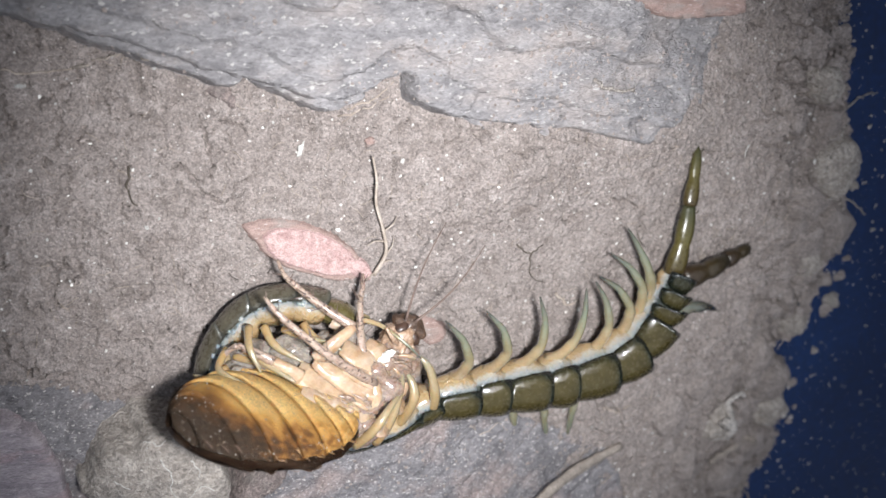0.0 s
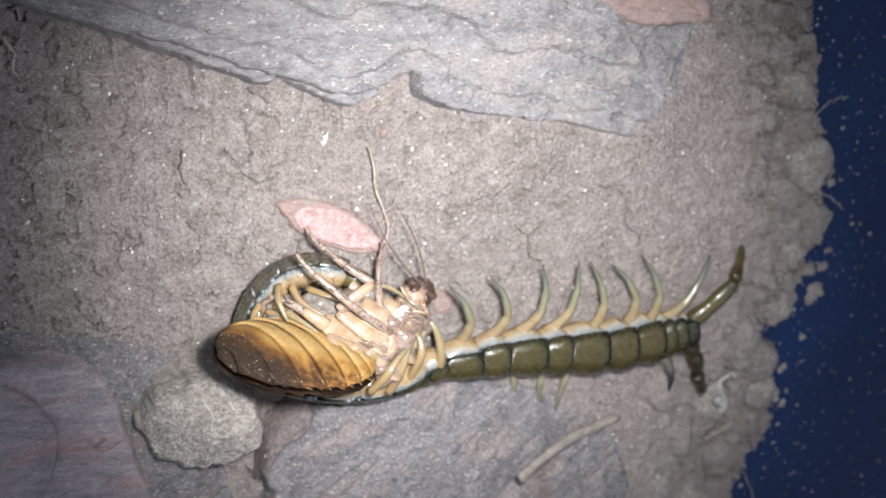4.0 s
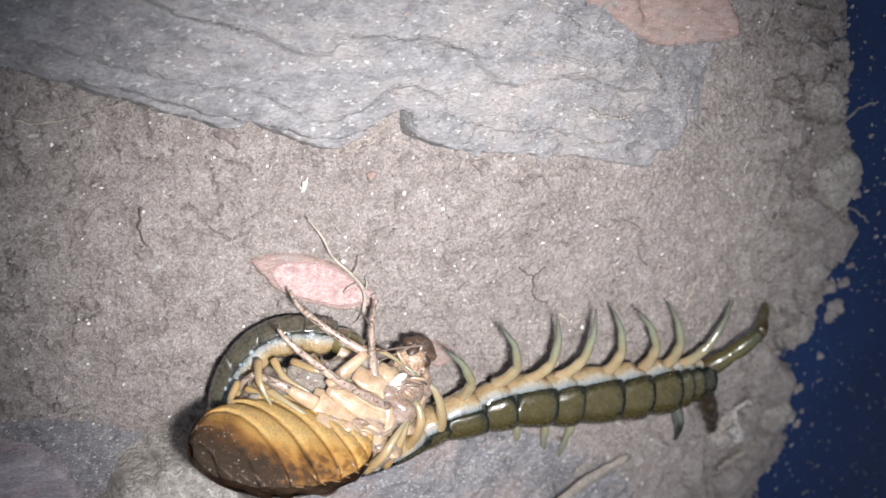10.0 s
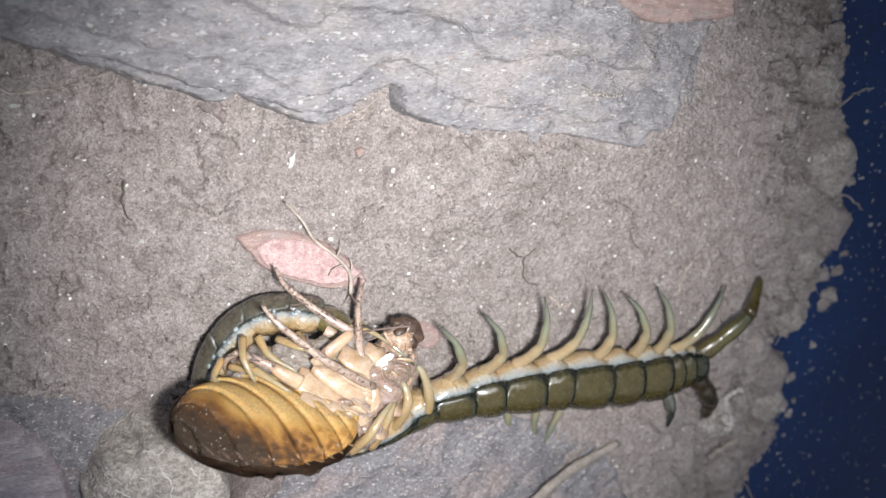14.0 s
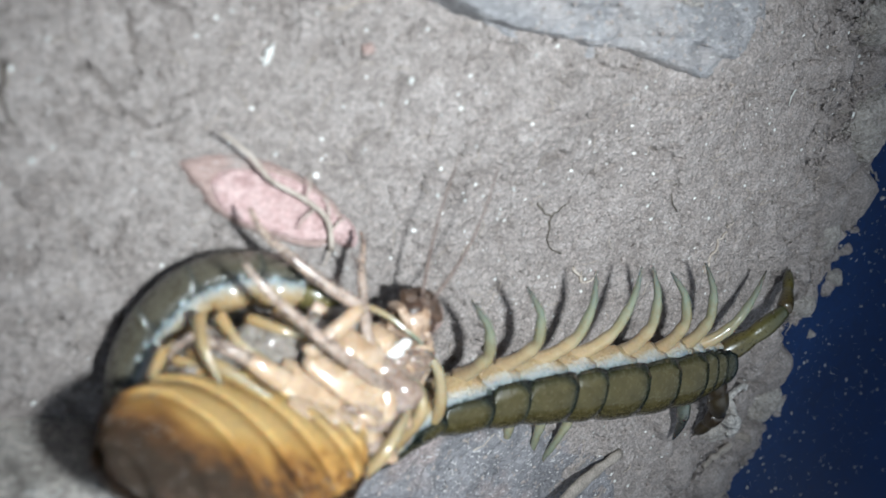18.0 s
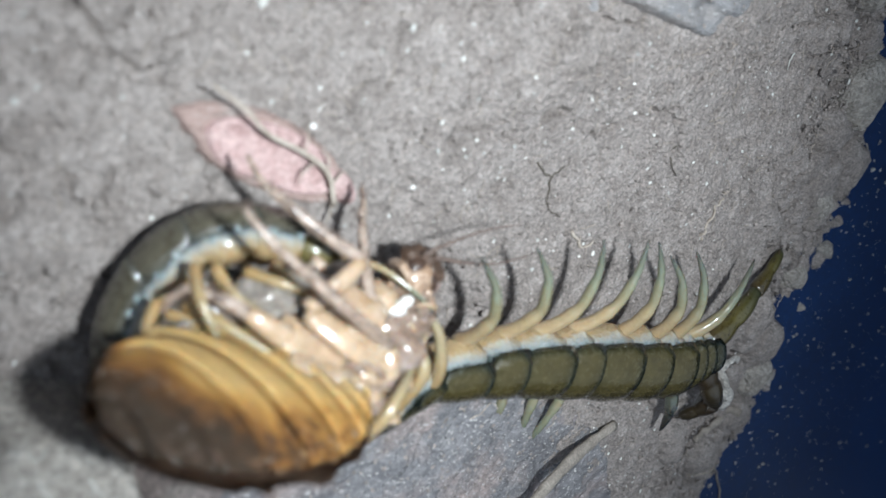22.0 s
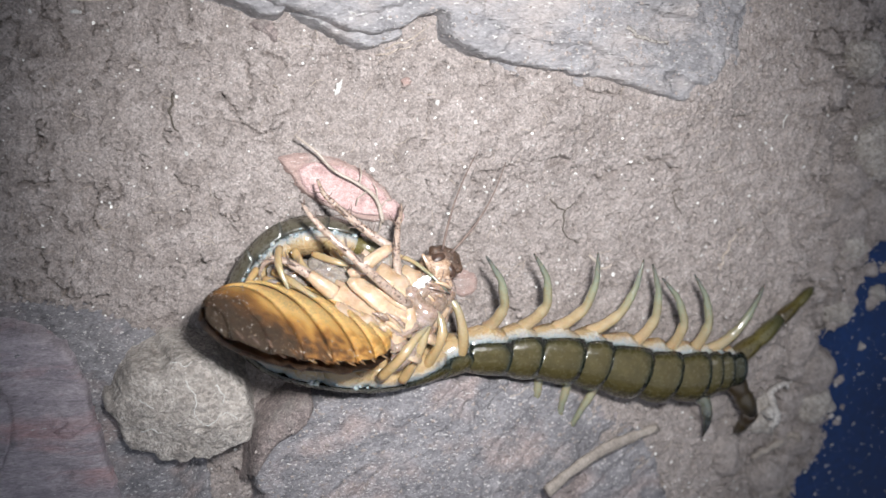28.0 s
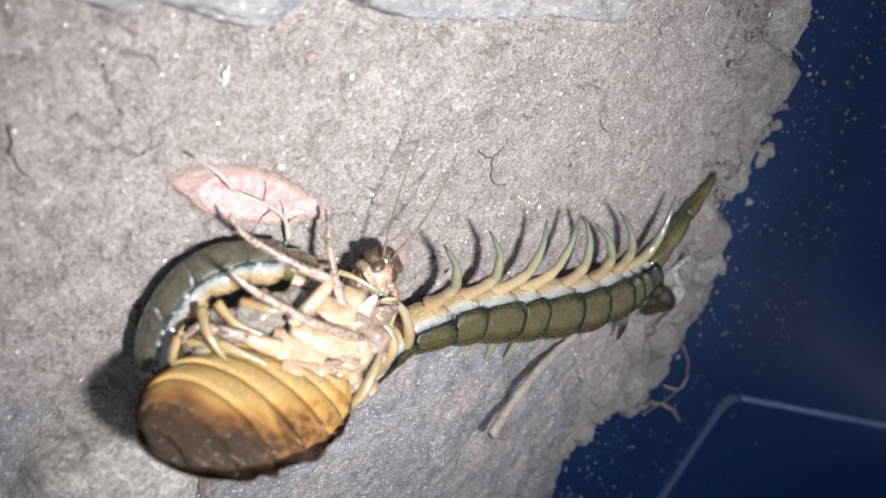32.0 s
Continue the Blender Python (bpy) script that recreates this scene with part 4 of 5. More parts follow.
def build_centipede():
    bug = thing("centipede", (0, 0, 0), "large olive-green centipede with amber legs coiled round a cockroach", "centipede")
    rows = sorted(REAR)
    s = 0.0
    sweeps = {1: -38, 2: -4, 3: 2, 4: -2, 5: -22, 6: -20, 7: -14, 8: -6, 9: 2}
    curls = {1: 4, 2: 38, 3: 46, 4: 34, 5: 26, 6: 36, 7: 58, 8: 50, 9: 40}
    moved = []
    for k, (length, w) in enumerate(zip(LENGTHS, WIDTHS)):
        bm = bmesh.new()
        layer = tone_layer(bm)
        rings = []
        for i in range(7):
            f = i / 6
            x = (f - 0.5) * length * 1.04
            puff = 0.86 + 0.12 * math.sin(math.pi * f)
            ring = []
            for q in range(18):
                a = 2 * math.pi * q / 18
                y, z = math.cos(a) * w * puff, math.sin(a) * w * 0.86 * puff
                wrinkle = 1 + 0.05 * math.sin(q * 2.3 + i * 1.7) + 0.2 * math.exp(-((f - 0.5) / 0.26) ** 2 - ((q - 10) / 1.6) ** 2)
                v = bm.verts.new((x, y * wrinkle, z * wrinkle - 0.1))
                tint = 0.5 + 0.5 * math.sin(a) * 0.95
                v[layer] = tint + (0.11 * float(smooth(0.1, 0.45, tint)) if k > 13 and tint < 0.5 else 0)
                ring.append(v)
            rings.append(ring)
        for a, b in zip(rings, rings[1:]):
            for q in range(18):
                bm.faces.new((a[q], a[(q + 1) % 18], b[(q + 1) % 18], b[q]))
        bm.faces.new(rings[0][::-1])
        bm.faces.new(rings[-1])
        if k > 10:
            bend(bm, s + length / 2)
        seg = part("body_segment", bm, M_PLEURA, bug)
        # the arched back plate, overlapping the one behind it
        bm = bmesh.new()
        layer = tone_layer(bm)
        span = radians(73)
        outer = []
        for i in range(9):
            f = i / 8
            x = (f - 0.5) * length * (1.04 if k < 11 else 1.25) - 0.25
            lift = 1.14 + 0.03 * math.sin(math.pi * f) - 0.24 * f ** 1.7 if k < 10 else 0.99 + 0.03 * math.sin(math.pi * f)
            row = []
            for q in range(15):
                a = math.pi / 2 + span * (q / 7 - 1)
                trim = 0.35 * abs(q / 7 - 1) ** 4
                ridge = 1 + 0.035 * math.exp(-((abs(q / 7 - 1) - 0.72) / 0.1) ** 2)
                v = bm.verts.new((x + (trim if f < 0.5 else -trim), math.cos(a) * w * lift * ridge, math.sin(a) * w * 0.90 * lift * ridge))
                rear_rim = 1 - smooth(0.0, 0.18, f)
                side_rim = smooth(0.68, 1.0, abs(q / 7 - 1))
                v[layer] = float(min(1, 0.1 + 0.22 * (2 * f - 1) ** 2 + 0.75 * rear_rim + 0.6 * side_rim + 0.5 * smooth(0.85, 1.0, f) + (0.5, 0.24, 0.12, 0.0)[min(k, 3)] + (0.15 if k > 11 else 0.0)))
                row.append(v)
            outer.append(row)
        for a, b in zip(outer, outer[1:]):
            for q in range(14):
                bm.faces.new((a[q], a[q + 1], b[q + 1], b[q]))
        if k > 10:
            bend(bm, s + length / 2)
        bmesh.ops.solidify(bm, geom=bm.faces[:], thickness=0.22)
        part("back_plate", bm, M_COIL if k > 11 else M_TERGITE, seg, "glossy olive plate with a dark rim")
        if k > 0 and not 11 <= k <= 15:
            for side in (-1, 1):
                sweep = sweeps.get(k, 8 * math.sin(k * 2.1))
                curl = curls.get(k, 25 + 15 * math.sin(k * 1.3))
                long = 15.0 if k > 1 else 14.5
                if side < 0 and k >= 9:
                    continue
                if side > 0:
                    shown = {2: -40, 5: 14, 6: -4, 7: -10}
                    bm = leg_mesh(long * (1.1 if k > 2 else 0.8), shown[k], 44, -24 if k > 2 else 40, 0.8 if k > 2 else 1.5, 1, 36 if k > 2 else 46) if k in shown else leg_mesh(long * 0.6, sweep, 60, -10, 0.74, 1, 10)
                else:
                    bm = leg_mesh(long * 1.06, sweep, 50, curl, 1.02, -1, 26)
                layer = tone_layer(bm)
                for v in bm.verts:
                    v[layer] = v[layer] * (1.0 if side < 0 else 0.5) + ((0.42 if k > 2 else 0.6) if side > 0 else 0.0) + (0.25, 0.16, 0.06, 0.0)[min(k - 1, 3)] * (1 - v[layer])
                root = Vector(((0, 1.0, 1.7, 2.2, 4.0, 6.6, 6.4, 6.0, 5.6)[k] if side < 0 and k < 9 else (5.6 if side < 0 else 0), side * w * 0.80, -w * 0.34))
                leg = part("leg", bm, M_LEG, seg)
                leg.location = root * MM
                # the hindmost legs stay planted while the tail swings round
                swing = {2: -46, 3: -44, 4: -26, 5: -10}.get(k, 0) if side < 0 else 0
                if swing:
                    MOVES.append((leg, [(t, pose(*(root * MM), 0, 0, swing * f)) for t, f in ((0, 1), (0.3, 0.95), (0.5, 0.75), (0.7, 0.5), (0.9, 0.3), (1.2, 0.12), (2, 0), (32, 0))]))
        mid = s + length / 2
        back = body_pose(13.0, mid).inverted()
        for pts in WRAPPED.get(k, ()):
            way = [back @ (Vector(p) * MM) / MM for p in spline(pts, 6)]
            n = len(way) - 1
            bm = bmesh.new()
            tube(bm, way, [(0.95 if k < 14 else 0.66) * (1.0 - 0.5 * (i / n) ** 1.3 - 0.3 * (i / n) ** 8) * (1 + 0.12 * math.exp(-((i / n - 0.45) / 0.06) ** 2)) for i in range(n + 1)], 9, 0.85, [i / n for i in range(n + 1)])
            part("leg", bm, M_CLASP, seg, "tan translucent leg clasping the cockroach")
        # wet bubbles added along the coil to give it glints
        if k > 12:
            drops = random.Random(k)
            for _ in range(5):
                x, a = drops.uniform(-0.5, 0.5) * length, radians(drops.uniform(2, 24))
                spots = [Vector((x, c * math.cos(a) * w * 0.97, math.sin(a) * w * 0.84)) for c in (-1, 1)]
                here = max(spots, key=lambda q: (body_pose(13.0, mid) @ (q * MM)).z)
                bm = bmesh.new()
                r = drops.uniform(0.22, 0.5)
                blob(bm, here, (r, r * 0.8, r * 0.7), rz=drops.uniform(0, 180), rows=8, cols=10)
                part("wet_bubble", bm, M_BEAD, seg, "glistening bluish wet bubble on the skin")
        MOVES.append((seg, [(t, body_pose(t, mid)) for t in rows]))
        s += length
    # the head with its feelers, tucked under the cockroach
    bm = bmesh.new()
    blob(bm, (1.6, 0, 0), (3.4, 3.2, 2.1), rows=12, cols=18, tone=0.3)
    head = part("head", bm, M_TERGITE, bug)
    for side in (-1, 1):
        bm = bmesh.new()
        tube(bm, spline([(3.5, side * 1.2, 0), (7, side * 4, 0.6), (11, side * 6, -0.6), (14, side * 6.5, -2.0)], 6), list(np.linspace(0.5, 0.12, 19)), 7)
        part("feeler", bm, M_LEG, head)
        bm = bmesh.new()
        tube(bm, spline([(0.5, side * 2.6, -1.2), (2.8, side * 3.0, -1.6), (4.6, side * 1.6, -1.8), (5.2, side * 0.4, -1.9)], 5), list(np.linspace(1.0, 0.12, 16)), 8)
        part("fang", bm, M_COXA, head)
    MOVES.append((head, [(t, body_pose(t, s + 0.8)) for t in rows]))
    # the two long legs at the tail, each of two pieces that fold at the knee
    for which, base_y, sizes, thick, tone in ((0, -1.5, (12.0, 10.2), 1.9, "dark olive"), (1, 1.5, (10.2, 6.6), 2.15, "brownish black")):
        pieces = []
        for k, (size, name) in enumerate(zip(sizes, ("tail_leg", "tail_leg_tip"))):
            bm = bmesh.new()
            way, radii = [], []
            for i in range(25):
                f = i / 24
                way.append((size * f, 0, (0.5 if k == 0 else 0.2) * math.sin(math.pi * f)))
                g = (f * 2 + 0.02) % 1.0  # two joints to a piece
                r = thick * ((1.0 - 0.28 * f) if k == 0 else (0.76 - 0.36 * f)) * (0.86 + 0.2 * math.sin(math.pi * min(g * 1.1, 1)) ** 0.7)
                radii.append(r * (1 if k == 0 or f < 0.9 else 1 - 6.5 * (f - 0.9)) * (0.8 if f < 0.03 else 1))
            tube(bm, way, radii, 12, 0.85)
            for i in range(5):
                x, side = size * (0.5 + 0.1 * i), (1 if i % 2 else -1)
                r = thick * (0.85 if k == 0 else 0.5)
                tube(bm, [(x, side * r * 0.7, 0.3), (x + 0.4, side * r * 1.05, 0.35), (x + 0.9, side * r * 1.25, 0.3)], [0.2, 0.12, 0.03], 5, tones=[0, 0, 0])
            bmesh.ops.recalc_face_normals(bm, faces=bm.faces[:])
            pieces.append(part(name, bm, (M_TAIL_LEG, M_TAIL_DARK)[which], bug, tone + " tail leg" if k == 0 else tone + " clawed end of a tail leg"))
        keys = [[], []]
        for t in rows:
            base = body_pose(t, 0.8) @ Vector((0, base_y * MM, 0.0))
            tip = TAIL_LEG_TIPS[t][which]
            tip = Vector((tip[0], tip[1], float(soil_base(*tip)) + 1.2)) * MM
            l1, l2 = sizes[0] * MM, sizes[1] * MM
            span = min(max((tip - base).length, abs(l1 - l2) * 1.02), (l1 + l2) * 0.999)
            d = (tip - base).normalized()
            out = Vector((d.y, -d.x, 0))
            out = (out if out.x > 0 else -out).normalized() * ((0.1 if 3 < t < 10 else 0.24) if which == 0 else 0.9) + Vector((-0.3, 0.38, 0.87))
            out = (out - d * out.dot(d)).normalized()
            along = (l1 * l1 - l2 * l2 + span * span) / (2 * span)
            knee = base + d * along + out * math.sqrt(max(l1 * l1 - along * along, 0))
            for k, (p, q) in enumerate(((base, knee), (knee, base + d * span))):
                x = (q - p).normalized()
                y = Vector((0, 0, 1)).cross(x).normalized()
                m = Matrix((x, y, x.cross(y))).transposed().to_4x4()
                m.translation = p
                keys[k].append((t, m))
        for piece, way in zip(pieces, keys):
            MOVES.append((piece, way))


MOVES = []


# ---- the cockroach, on its side ----
ROACH_AT = Vector((20.4, -67.0, 13.4))
ALONG = Vector((0.95, -0.285, -0.11)).normalized()
FACING = Vector((0.29, 0.90, 0.30))
FACING = (FACING - ALONG * FACING.dot(ALONG)).normalized()
ACROSS = FACING.cross(ALONG)  # upwards


def on_roach(u, v, z):
    """u towards the head, v across the belly (upwards), z out of the belly, from the middle of the abdomen."""
    return ROACH_AT + ALONG * u + ACROSS * v + FACING * z


def belly_width(u):
    return 8.0 * max(1 - abs((u + 0.3) / 13.3) ** 2.4, 0.0) ** 0.55


def band(u0, u1, lift0, lift1, height, span, nu, nv, bow=0.0, skew=0.0):
    """One curved plate across the belly between two stations."""
    bm = bmesh.new()
    layer = tone_layer(bm)
    rows = []
    for i in range(nu + 1):
        f = i / nu
        row = []
        for k in range(nv + 1):
            g = 2 * k / nv - 1
            along = u0 + (u1 - u0) * f
            u = along + bow * (1 - g * g) + skew * g
            u = u if u > -13.3 else -13.3 + 0.02 * (u + 13.3)
            u = u if u < 12.5 else 12.5 + 0.02 * (u - 12.5)
            w = belly_width(min(max(u, -13.5), 12.8))
            a = g * radians(span)
            lift = lift0 + (lift1 - lift0) * f ** 0.8 + 0.2 * math.sin(math.pi * f) - 0.4 * float(smooth(0.86, 1.0, f))
            z = height * (w / 8.0) ** 0.5 * math.cos(a) + lift
            v = bm.verts.new(on_roach(u, w * math.sin(a) / math.sin(radians(span)), z))
            wander = 2.2 * (float(grain(np.array(u), np.array(g * 8.0), 2.4, 4)) - 0.5)
            # brown tip, darkened further for its turn away from the light
            tip = max(float(smooth(-4.0, -16.0, along + wander)), float(smooth(-7.0, -13.5, u + wander)))
            mottle = 0.5 * float(grain(np.array(u), np.array(g * 8.0), 0.95, 2)) + 0.5 * float(grain(np.array(u), np.array(g * 8.0), 0.45, 5))
            rim = float(smooth(0.02, 0.7, -g)) * (0.55 + 0.5 * float(smooth(0.3, 0.75, mottle))) * (1 - 0.4 * float(smooth(2, 10, u))) + float(smooth(0.75, 1.0, g)) * 0.12
            cream = 0.12 * float(smooth(3.5, 9.0, u))
            # last term paints the shade line under each plate's lap
            dark = 0.11 + 0.9 * tip + 0.62 * rim - cream + 0.5 * (mottle - 0.5) * tip + 0.2 * float(smooth(0.3, 0.12, f)) * (1 - tip) ** 2
            v[layer] = float(min(1, max(0, dark)))
            row.append(v)
        rows.append(row)
    for a, b in zip(rows, rows[1:]):
        for k in range(nv):
            bm.faces.new((a[k], a[k + 1], b[k + 1], b[k]))
    bmesh.ops.solidify(bm, geom=bm.faces[:], thickness=0.2)
    return bm


def limb(parent, name, pts, r0, r1, material, flat=0.85, label="", spines=0):
    bm = bmesh.new()
    way = spline(pts, 5)
    n = len(way)
    tube(bm, way, [r0 + (r1 - r0) * i / (n - 1) for i in range(n)], 9, flat)
    made = under(name, bm, material, parent, label)
    rng = random.Random(len(way) + int(r0 * 100) + int(pts[0][0] * 7))
    for _ in range(spines):
        i = rng.randrange(2, n - 1)
        p = Vector(way[i])
        d = Vector((rng.uniform(-1, 1), rng.uniform(-1, 1), rng.uniform(-0.2, 1))).normalized() + (Vector(way[-1]) - Vector(way[0])).normalized() * 0.8
        bm = bmesh.new()
        tube(bm, [p, p + d * 0.9 * r0, p + d * 2.0 * r0 + d * 0.3], [0.16, 0.1, 0.03], 4)
        BASES[made.name] = BASES[parent.name]
        under("spine", bm, M_FEELER, made)
    return made


def build_cockroach():
    bug = thing("cockroach", (22, -68, -4.2), "amber-bellied brown cockroach lying on its side, held by a centipede", "cockroach")
    # the dark shell below, with a thin flaring rim
    bm = bmesh.new()
    rows = []
    for i in range(61):
        u = -13.55 + 26.5 * i / 60
        w = belly_width(u) + 0.3
        row = []
        for k in range(19):
            a = math.pi * k / 18
            z = -2.8 * math.sin(a) * (w / 8.3) ** 0.6 + 0.5 * abs(math.cos(a)) ** 3
            flare = 1.03 + 0.16 * float(grain(np.array(u), np.array(k * 1.0), 1.3, 3)) * float(smooth(12, 18, k)) if k in (0, 18) else 1 + 0.07 * float(smooth(13, 18, k))
            row.append(bm.verts.new(on_roach(u, w * math.cos(a) * flare, z)))
        rows.append(row)
    for a, b in zip(rows, rows[1:]):
        for k in range(18):
            bm.faces.new((a[k], b[k], b[k + 1], a[k + 1]))
    bmesh.ops.solidify(bm, geom=bm.faces[:], thickness=-0.25)
    under("back_shell", bm, M_SHELL, bug, "dark brown gritty shell rim")
    # belly plates, lapped towards the tail
    cuts = [17.0, 14.8, 12.6, 10.4, 8.3, 6.2, 4.0, 1.0, -2.6, -6.6, -10.8, -15.0, -19.0]
    for k, (a, b) in enumerate(zip(cuts, cuts[1:])):
        bm = band(a + 0.7, b, *((-0.42, 0.42) if k < 9 else (-0.22, 0.22)), 2.8, 70, 12, 60, bow=2.0, skew=-4.6 if k < 10 else (-4.2, -3.4)[k - 10])
        under("belly_plate", bm, M_BELLY, bug)
    # overlapping side lobes along the belly's rim
    for k in range(11):
        u = -9.0 + 1.85 * k
        w = belly_width(u)
        way = spline([on_roach(u - 1.5, -w * 0.74, 1.9), on_roach(u - 0.5, -w * 0.85, 1.5), on_roach(u + 0.6, -w * 0.93, 0.9), on_roach(u + 1.2 + 0.3 * ((k * 5) % 3), -w * 0.965, 0.45)], 4)
        bm = bmesh.new()
        tube(bm, way, [(0.34 + 0.16 * ((k * 7) % 5) / 4) * r for r in (0.1, 0.3, 0.5, 0.66, 0.78, 0.86, 0.9, 0.86, 0.76, 0.62, 0.44, 0.24, 0.05)], 8, 0.42, up=FACING)
        under("side_lobe", bm, M_SHELL if k < 4 else M_LOBE, bug)
    # soil grit stuck to the tip and the rim of the belly
    rng = np.random.RandomState(3)
    spots = []
    while len(spots) < 300:
        u, g = rng.uniform(-12.8, 9), rng.uniform(-1, 0.9)
        if rng.rand() < max(float(smooth(-5, -10, u)), float(smooth(-0.55, -0.9, g))) * 0.9 + 0.03:
            w, q = belly_width(u), g * radians(70)
            spots.append(on_roach(u, w * math.sin(q) / math.sin(radians(70)), 2.9 * (w / 8.0) ** 0.5 * math.cos(q) + 0.12) - BASES[bug.name])
    grit = scatter("grit", np.array(spots), 0.03 + 0.11 * rng.rand(300) ** 4, M_CLOD, 0.5, 5)
    grit.parent = bug
    # thorax and the big leg plates, folded back along the belly
    bm = bmesh.new()
    blob(bm, (35.2, -69.6, 7.6), (6.6, 5.2, 4.7), rz=20, rows=30, cols=40, bumpy=0.45)
    under("thorax", bm, M_THORAX, bug, "creamy wet thorax skin")
    bm = bmesh.new()
    blob(bm, (41.0, -67.8, 5.0), (4.2, 4.4, 3.8), rz=30, rows=16, cols=22, bumpy=0.22)
    under("neck_shield", bm, M_THORAX, bug, "pinkish wet shield behind the head")
    for a, b, w in (((35.1, -71.0, 12.2), (25.6, -63.6, 8.6), 1.9), ((36.2, -69.2, 11.6), (28.4, -61.8, 9.2), 1.7), ((38.7, -68.0, 9.8), (32.5, -61.4, 8.4), 1.5), ((32.6, -70.4, 13.6), (25.2, -65.4, 11.6), 1.3), ((36.8, -67.4, 11.0), (31.4, -63.2, 10.4), 1.0),
                    ((40.0, -66.4, 8.2), (36.4, -62.2, 7.2), 1.1), ((34.6, -72.4, 13.2), (37.6, -74.6, 9.0), 1.7), ((38.2, -71.4, 10.4), (41.4, -73.4, 6.2), 1.6), ((33.2, -71.6, 13.4), (27.6, -67.2, 11.4), 1.1), ((37.4, -69.6, 11.4), (33.0, -65.4, 10.6), 1.2)):
        bm = bmesh.new()
        way = spline([a, tuple((a[k] + b[k]) / 2 + (0.0, 0.3, 0.5)[k] for k in range(3)), b], 6)
        n = len(way)
        tube(bm, way, [1.4 * w * (0.35 + 0.65 * math.sin(math.pi * (0.12 + 0.8 * i / (n - 1))) ** 0.6) for i in range(n)], 16, 0.4, up=(0.2, 0.8, 0.6))
        for v in bm.verts:
            v.co += Vector((0.2, 0.6, 0.7)) * (0.55 * noise.noise(v.co * 0.45) + 0.22 * noise.noise(v.co * 1.5))
        under("leg_plate", bm, M_COXA, bug, "honey-coloured glossy leg plate")
    for p, s, turn in (((31.4, -70.2, 14.3), (1.9, 0.9, 0.9), -30), ((35.6, -69.6, 12.4), (2.0, 0.8, 0.8), 35), ((38.8, -65.6, 9.0), (1.5, 0.9, 0.8), 40), ((33.8, -71.6, 13.6), (1.6, 0.7, 0.7), 10), ((34.4, -73.4, 13.2), (2.2, 1.5, 1.0), 40), ((37.2, -72.6, 11.2), (1.6, 1.2, 0.9), 60)):
        bm = bmesh.new()
        blob(bm, p, s, rz=turn, rows=10, cols=12, bumpy=0.25)
        under("joint_skin", bm, M_THORAX, bug, "pale wet joint skin")
    # flesh blobs added to fill and lighten the dark gap inside the coil
    for p, s, turn in (((21.8, -62.6, 4.4), (3.8, 2.2, 2.4), -12), ((26.4, -62.4, 5.4), (3.6, 2.2, 2.4), -20), ((30.8, -62.8, 5.8), (3.4, 2.2, 2.4), -30), ((34.6, -62.6, 5.2), (2.8, 2.2, 2.2), -30), ((17.6, -64.6, 5.6), (2.6, 2.0, 2.4), 30)):
        bm = bmesh.new()
        blob(bm, p, s, rz=turn, rows=16, cols=20, bumpy=0.4)
        under("flesh_filler", bm, M_FLESH, bug, "greyish translucent flesh filling the dark gap")
    # wrinkled folds between the leg plates
    rng = random.Random(12)
    for k in range(42):
        f = (k % 21) / 20
        p = Vector((30.5 + 10.5 * f + rng.uniform(-1, 1), -69.6 + 3.2 * f + rng.uniform(-1.6, 2.4), 13.6 - 5.2 * f + rng.uniform(-0.6, 0.8)))
        d = Vector((-0.72, 0.55, -0.1)) + Vector((rng.uniform(-0.3, 0.3), rng.uniform(-0.3, 0.3), rng.uniform(-0.2, 0.2)))
        q = rng.uniform(1.6, 4.6)
        bm = bmesh.new()
        way = spline([p - d * q * 0.5, p + Vector((0.1, 0.3, 0.35)), p + d * q * 0.5], 4)
        fat = rng.uniform(0.35, 0.95)
        tube(bm, way, [fat * r for r in (0.16, 0.3, 0.4, 0.45, 0.45, 0.42, 0.36, 0.26, 0.14)], 7, 0.7)
        under("skin_fold", bm, (M_THORAX, M_COXA, M_SHIN, M_THORAX)[k % 4], bug)
    # legs: thigh, shin and foot, folded over the belly or pointing up at the soil
    H = lambda x, y, z: Vector((x, y, z))
